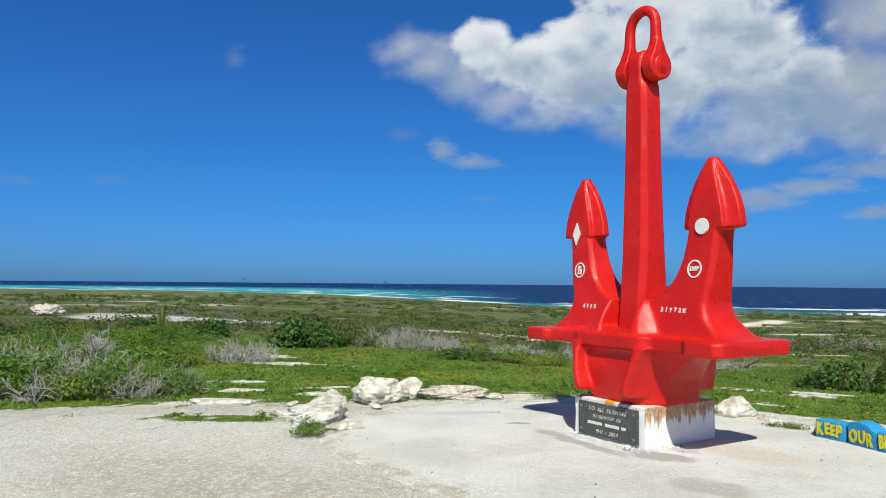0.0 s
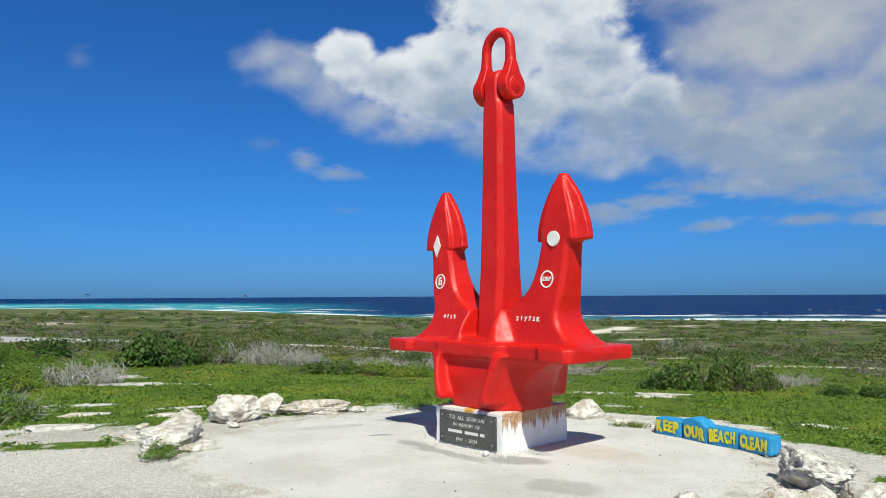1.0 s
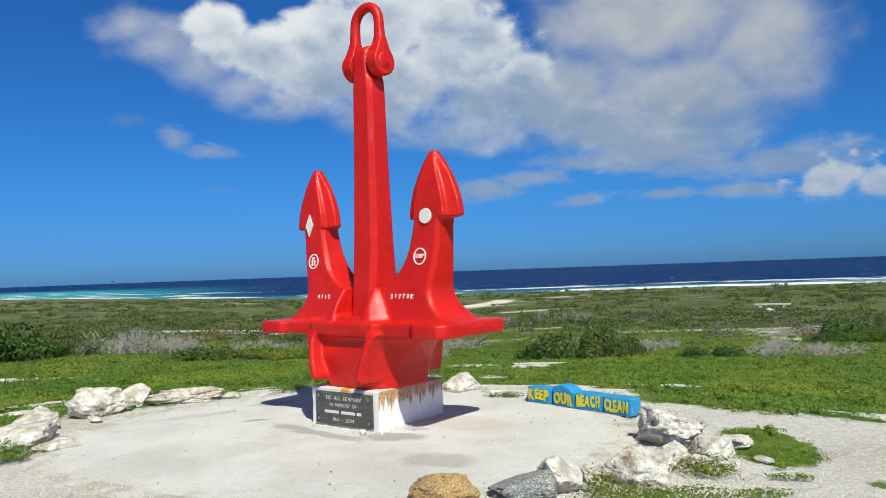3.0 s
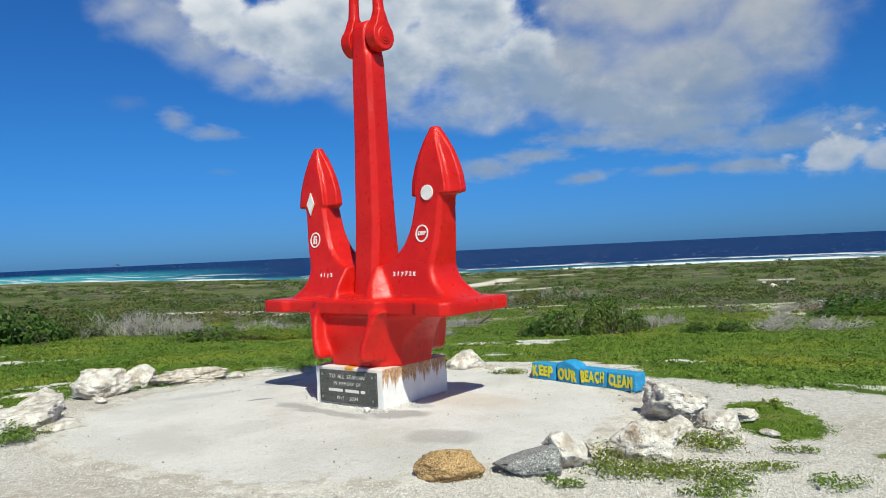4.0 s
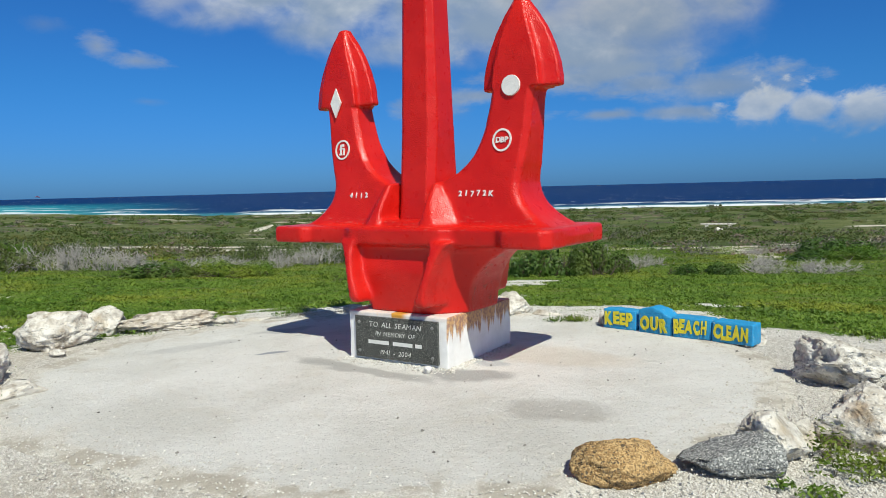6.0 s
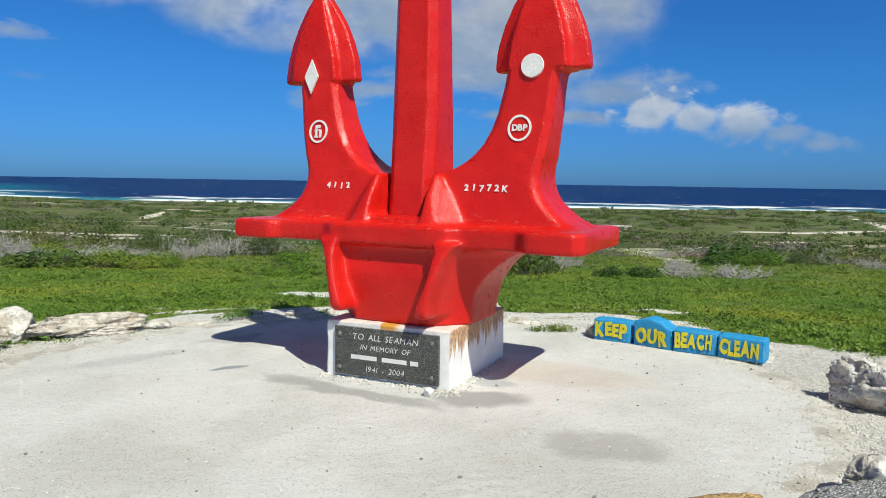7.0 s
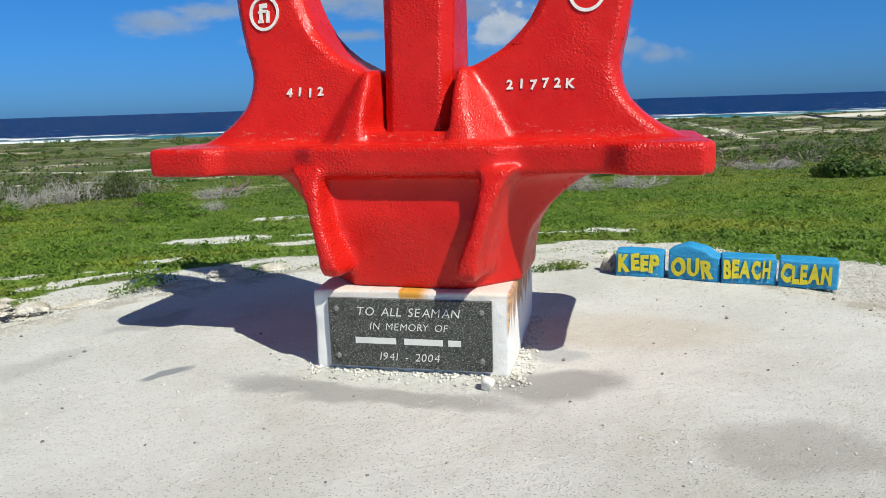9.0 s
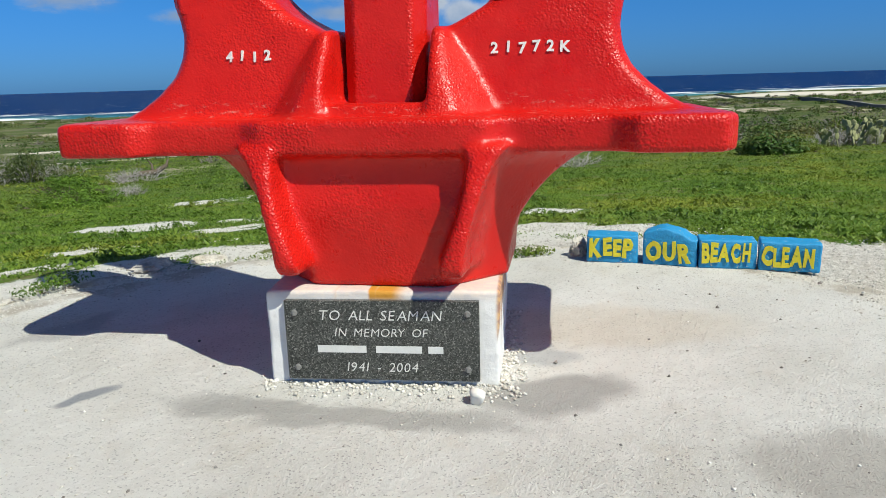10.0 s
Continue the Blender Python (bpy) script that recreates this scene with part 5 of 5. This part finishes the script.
def grass():
    rng = np.random.default_rng(7)
    pts = []
    while len(pts) < 80000:
        r = 3.6 + 34 * rng.uniform() ** 1.7
        a = radians(rng.uniform(-66, 100))
        x, y = 1 + r * math.sin(a), 8 + r * math.cos(a)
        if on_slab(x, y, 0.05):
            continue
        c = cover(x, y) + 0.5 * noise.noise(Vector((x * 1.6, y * 1.6, 2.0))) + 0.5 * noise.noise(Vector((x * 4.3, y * 4.3, 9.0))) + 0.4 * noise.noise(Vector((x * 11, y * 11, 5.0)))
        if c > 0.52:
            pts.append((x, y, ground_z(x, y), r, 0.75 + 0.55 * noise.noise(Vector((x * 0.7, y * 0.7, 4.0)))))
    p = np.array(pts)
    k = 5
    base = np.repeat(p, k, axis=0)
    n = len(base)
    far = 1 + base[:, 3] / 16
    a = rng.uniform(0, 6.283, n)
    h = rng.uniform(0.018, 0.045, n) * base[:, 4] * (1 + base[:, 3] / 40) * np.clip(base[:, 3] / 9, 0.45, 1.0)
    w = rng.uniform(0.005, 0.011, n) * far
    lean = rng.uniform(0.5, 1.8, n) * h
    c = base[:, :3] + np.stack([rng.normal(scale=0.035, size=n) * far, rng.normal(scale=0.035, size=n) * far, np.full(n, -0.005)], axis=1)
    side = np.stack([np.cos(a), np.sin(a), np.zeros(n)], axis=1)
    tip = c + np.stack([-np.sin(a) * lean, np.cos(a) * lean, h], axis=1)
    v = np.stack([c - side * w[:, None], c + side * w[:, None], tip], axis=1).reshape(-1, 3)
    tagged(new("grass", tri_mesh("grass", v, np.arange(3 * n).reshape(-1, 3), GRASS)), "short bright green turf around the slab", "grass", kind="stuff")


def far_scrub(seed, count, near, leaf, mat, label, lift=1.0):
    rng = np.random.default_rng(seed)
    vs, fs, total = [], [], 0
    i = 0
    while i < count:
        r = near + 300 * rng.uniform() ** 1.5
        az = rng.uniform(-60, 86)
        if r > 0.93 * shore(az):
            continue
        x, y = 1 + r * math.sin(radians(az)), 8 + r * math.cos(radians(az))
        if sandy(x, y, r, az) > 0.2 or noise.noise(Vector((x * 0.035, y * 0.05, float(seed)))) + rng.normal(scale=0.16) < 0.06 or oval(x, y, -27, 56, 17, 7, -40) < 1:
            continue
        i += 1
        w, h = rng.uniform(0.7, 3.0) * (1 + r / 220), rng.uniform(0.2, 0.85) ** 1.3 * (1 + r / 400) * lift
        v, f = leaf_cloud(rng, 64, clumps(rng, 5, w, w * 0.8, h), leaf + 0.0009 * r, 0.6)
        vs.append(v + np.array([x, y, ground_z(x, y)]))
        fs.append(f + total)
        total += len(v)
    tagged(new("scrub", tri_mesh("scrub", np.concatenate(vs), np.concatenate(fs), mat)), label, "scrub", kind="stuff")


def stones(name, count, spot, lo, hi, mat, label, seed):
    """Loose angular stones, each a small squashed eight-sided lump."""
    rng = np.random.default_rng(seed)
    pts = []
    while len(pts) < count:
        x, y, z = spot(rng)
        if x is not None:
            pts.append((x, y, z))
    p = np.array(pts)
    n = len(p)
    s = rng.uniform(lo, hi, n) * rng.uniform(0.6, 1.0, n)
    unit = np.array([(1, 0, 0), (0, 1, 0), (-1, 0, 0), (0, -1, 0), (0, 0, 0.75), (0, 0, -0.6)])
    v = unit[None] * (1 + rng.uniform(-0.35, 0.35, (n, 6, 1)))
    a = rng.uniform(0, 6.283, n)
    c, q = np.cos(a)[:, None], np.sin(a)[:, None]
    t = rng.uniform(-0.5, 0.5, n)[:, None]
    x, y, z = v[:, :, 0] * c - v[:, :, 1] * q, v[:, :, 0] * q + v[:, :, 1] * c, v[:, :, 2]
    x, z = x + t * z, z - t * x * 0.5
    v = np.stack([x, y, z], axis=2) * s[:, None, None] + p[:, None, :] + np.array([0, 0, 1.0]) * (s * 0.3)[:, None, None]
    f = np.array([(0, 1, 4), (1, 2, 4), (2, 3, 4), (3, 0, 4), (1, 0, 5), (2, 1, 5), (3, 2, 5), (0, 3, 5)])
    tris = (f[None] + 6 * np.arange(n)[:, None, None]).reshape(-1, 3)
    tagged(new(name, tri_mesh(name, v.reshape(-1, 3), tris, mat)), label, "gravel", kind="stuff")


def gravel_spot(rng):
    x, y = rng.uniform(-5.5, 6.5), rng.uniform(4.6, 12.2)
    if on_slab(x, y, 0.12 * rng.normal()) or cover(x, y) > 0.5:
        return None, None, None
    tan = 1 - sstep(0.4, 1.1, oval(x, y, -1.5, 7.9, 2.7, 1.1, -25))
    near = math.exp(-oval(x, y, 2.6, 6.7, 2.6, 0.9, -12) ** 2) + 0.12 + 0.25 * math.exp(-oval(x, y, -3.0, 9.8, 2.5, 0.9, 0) ** 2)
    return (x, y, ground_z(x, y)) if rng.uniform() < near * (1 - 0.4 * tan) else (None, None, None)


def foot_spot(rng):
    u, v = rng.uniform(-0.55, 0.62), rng.uniform(-0.80, 0.46)
    d = max(abs(u) - 0.51, abs(v) - 0.61)
    if d < 0 or rng.exponential(0.05) < d or (u < 0.5 and v > -0.6):
        return None, None, None
    q = PED @ Vector((u, v, 0))
    return q.x, q.y, 0.0


def slab_spot(rng):
    x, y = rng.uniform(-1.7, 4.7), rng.uniform(7.2, 13.0)
    return (x, y, 0.0) if on_slab(x, y, -0.1) else (None, None, None)


def edge_spot(rng):
    a = rng.uniform(0, 6.283)
    r = slab_radius(a) + rng.normal() * 0.20
    return 1.45 + r * math.cos(a), 10.15 + r * math.sin(a), 0.0


def patch_spot(rng):
    cx, cy, a, b, turn = BARE[rng.integers(0, len(BARE))]
    u, v = rng.normal(scale=0.5, size=2)
    c, q = math.cos(radians(turn)), math.sin(radians(turn))
    x, y = cx + u * a * c - v * b * q, cy + u * a * q + v * b * c
    return (None, None, None) if on_slab(x, y) else (x, y, ground_z(x, y))


def herbs():
    """Broad-leaved clumps that stand a little above the turf."""
    rng = np.random.default_rng(23)
    vs, fs, count, i = [], [], 0, 0
    while i < 1700:
        r = 4.2 + 30 * rng.uniform() ** 1.5
        a = radians(rng.uniform(-58, 88))
        x, y = 1 + r * math.sin(a), 8 + r * math.cos(a)
        if on_slab(x, y, 0.1) or cover(x, y) + 0.4 * noise.noise(Vector((x * 1.6, y * 1.6, 2.0))) < 0.5 or noise.noise(Vector((x * 0.5, y * 0.5, 8.0))) < rng.uniform(-0.35, 0.25):
            continue
        i += 1
        w = rng.uniform(0.10, 0.34) * (1 + r / 30)
        v, f = leaf_cloud(rng, 34, clumps(rng, 3, w, w, rng.uniform(0.04, 0.11) * (1 + r / 60)), 0.020 * (1 + r / 18), 0.9)
        vs.append(v + np.array([x, y, ground_z(x, y)]))
        fs.append(f + count)
        count += len(v)
    tagged(new("herbs", tri_mesh("herbs", np.concatenate(vs), np.concatenate(fs), HERB)), "low leafy herbs growing through the turf", "herbs", kind="stuff")


grass()
herbs()
far_scrub(11, 2400, 34, 0.060, OLIVE, "low olive scrub scattered over the coastal heath")
far_scrub(12, 900, 34, 0.055, DARK_LEAF, "dark green bushes scattered over the coastal heath", 1.25)
far_scrub(13, 850, 30, 0.050, DRY_LEAF, "grey leafless scrub scattered over the coastal heath")
stones("gravel", 70000, gravel_spot, 0.004, 0.0125, BITS, "loose white coral gravel in front of the slab", 3)
stones("gravel", 9000, patch_spot, 0.004, 0.013, BITS, "white limestone chips on bare patches in the turf", 9)
stones("gravel", 9000, edge_spot, 0.004, 0.011, BITS, "pale gravel thinning out over the slab's edge", 5)
stones("gravel", 620, foot_spot, 0.006, 0.017, BITS, "white chippings heaped at the pedestal's foot", 4)
stones("pebbles", 1500, slab_spot, 0.004, 0.009, BITS, "fine pale grit scattered on the slab", 6)
stones("pebbles", 90, slab_spot, 0.006, 0.016, DARK_BITS, "small dark pebbles scattered on the slab", 8)
rock("chipping", 1.70, 9.80, 0.085, 0.07, 0.065, 30, 40, BITS, "fist-sized white stone at the plaque's foot", 0.005, 2)


# ---- far things ----
def cactus():
    x, y = -17.6, 37.6
    t = thing("cactus", pose(x, y, ground_z(x, y)), "tall columnar green cactus among scrub", "cactus")
    for dx, h in ((0.0, 1.25), (-0.22, 0.8), (0.2, 0.65), (0.36, 0.5)):
        bm = bmesh.new()
        loft(bm, [[(dx + r * (0.09 + 0.02 * (k % 2)) * math.cos(k * math.pi / 8), r * (0.09 + 0.02 * (k % 2)) * math.sin(k * math.pi / 8), z) for k in range(16)] for z, r in ((-0.1, 0.9), (h * 0.5, 1.05), (h * 0.9, 0.95), (h, 0.4))])
        part("column", bm, OLIVE, t)


def kite(az, r, z, span, mat, label):
    x, y = 1 + r * math.sin(radians(az)), 8 + r * math.cos(radians(az))
    t = thing("kite", pose(x, y, SEA_Z, 0, 0, -az), label, "kite", "kites off the shore")
    bm = bmesh.new()
    a = [(span / 2 * math.cos(k), 0, span * 0.42 * math.sin(k)) for k in (math.pi * i / 10 for i in range(11))]
    vs = [[bm.verts.new((p[0], o, p[2] * f)) for p in a] for o, f in ((-0.5, 1.0), (0.6, 0.55), (0.62, 0.50), (-0.45, 0.94))]
    for p, q in zip(vs, vs[1:] + vs[:1]):
        for i in range(10):
            bm.faces.new((p[i], p[i + 1], q[i + 1], q[i]))
    part("canopy", bm, mat, t, at=pose(0, 0, z - SEA_Z, 0, 12, 0))
    bm = bmesh.new()
    tube(bm, [(0.4, 0, -0.3), (0.2, 0, (z - SEA_Z) * 0.5), (0, 0, z - SEA_Z + span * 0.38)], [0.012] * 3, 4)
    part("line", bm, STEEL, t)


def bench():
    x, y = 58.8, 75.8
    t = thing("concrete_beam", pose(x, y, ground_z(x, y), 0, 0, -40), "long low pale concrete beam lying on two supports", "concrete beam")
    part("beam", box(bmesh.new(), -2.0, 2.0, -0.25, 0.25, 0.30, 0.46, 0.02, 1), LIME, t, smooth=False)
    for s in (-1.3, 1.3):
        part("support", box(bmesh.new(), s - 0.2, s + 0.2, -0.2, 0.2, -0.2, 0.30, 0.02, 1), LIME, t, smooth=False)


def boundary_wall():
    (ax, ay), (bx, by) = (291.0, 150.0), (84.0, 21.0)
    t = thing("boundary_wall", pose(0, 0, 0), "long low grey boundary wall running down to the shore", "wall")
    n = 20
    ends = [(ax + (bx - ax) * i / n, ay + (by - ay) * i / n) for i in range(n + 1)]
    side = Vector((by - ay, ax - bx, 0)).normalized()
    for (px, py), (qx, qy) in zip(ends, ends[1:]):
        for name, mat, half, low, high in (("wall_panel", WALL_GREY, 0.12, -1.2, 0.80), ("coping", CONCRETE_CAP, 0.18, 0.803, 0.90)):
            bm = bmesh.new()
            loft(bm, [[Vector((x, y, ground_z(x, y) - 0.25 + z)) + side * w for w, z in ((-half, low), (half, low), (half, high), (-half, high))] for x, y in ((px, py), (qx, qy))])
            bmesh.ops.recalc_face_normals(bm, faces=bm.faces[:])
            part(name, bm, mat, t, smooth=False)


def prickly_pear(x, y, size, seed):
    rng = random.Random(seed)
    t = thing("prickly_pear", pose(x, y, ground_z(x, y), 0, 0, rng.uniform(0, 360)), "pale dry prickly pear cactus with flat pads", "cactus", "prickly pears in the scrub")

    def grow(m, r, depth):
        bm = bmesh.new()
        bmesh.ops.create_icosphere(bm, subdivisions=2, radius=1.0)
        for v in bm.verts:
            v.co = Vector((v.co.x * r * (0.78 + 0.22 * v.co.z), v.co.y * r * 0.16, (v.co.z + 0.92) * r * 1.25))
        part("pad", bm, PEAR, t, at=m)
        if depth:
            for _ in range(rng.randint(1, 3)):
                grow(m @ pose(rng.uniform(-0.5, 0.5) * r, 0, 2.0 * r, rng.uniform(-25, 25), rng.uniform(-45, 45), rng.uniform(-60, 60)), r * rng.uniform(0.7, 0.95), depth - 1)
    for _ in range(3):
        grow(pose(rng.uniform(-0.3, 0.3) * size, rng.uniform(-0.3, 0.3) * size, -0.03, rng.uniform(-20, 20), rng.uniform(-30, 30), rng.uniform(0, 180)), 0.13 * size, 2)


def driftwood():
    x, y = 9.4, 32.6
    bm = bmesh.new()
    tube(bm, [(-0.9, 0, 0.05), (-0.3, 0.1, 0.12), (0.3, 0, 0.1), (0.7, -0.1, 0.3), (0.8, -0.1, 0.5)], [0.05, 0.09, 0.1, 0.07, 0.03], 7)
    tube(bm, [(0.2, 0, 0.1), (0.35, 0.2, 0.35), (0.3, 0.3, 0.5)], [0.07, 0.04, 0.02], 6)
    ob = new("driftwood", mesh_of(bm, "driftwood", BARK))
    ob.matrix_basis = pose(x, y, ground_z(x, y), 0, 0, 15)
    tagged(ob, "dark weathered driftwood log on the turf", "driftwood")


cactus()
bench()
boundary_wall()
for k, (x, y, size) in enumerate(((27.6, 16.2, 1.3), (28.6, 16.0, 1.5), (26.6, 16.6, 1.0), (29.8, 15.4, 1.4))):
    prickly_pear(x, y, size, 70 + k)
driftwood()
kite(-10.8, 700, 0.6, 4.2, plain_paint("red_kite_cloth", (0.70, 0.06, 0.10), 0.6), "small red kite over the water")
kite(-21.8, 700, 2.6, 3.4, plain_paint("black_kite_cloth", (0.02, 0.025, 0.04), 0.6), "small dark kite over the water")
kite(-16.4, 720, 1.0, 2.0, plain_paint("white_sail_cloth", (0.75, 0.76, 0.78), 0.6), "small white sail on the water")
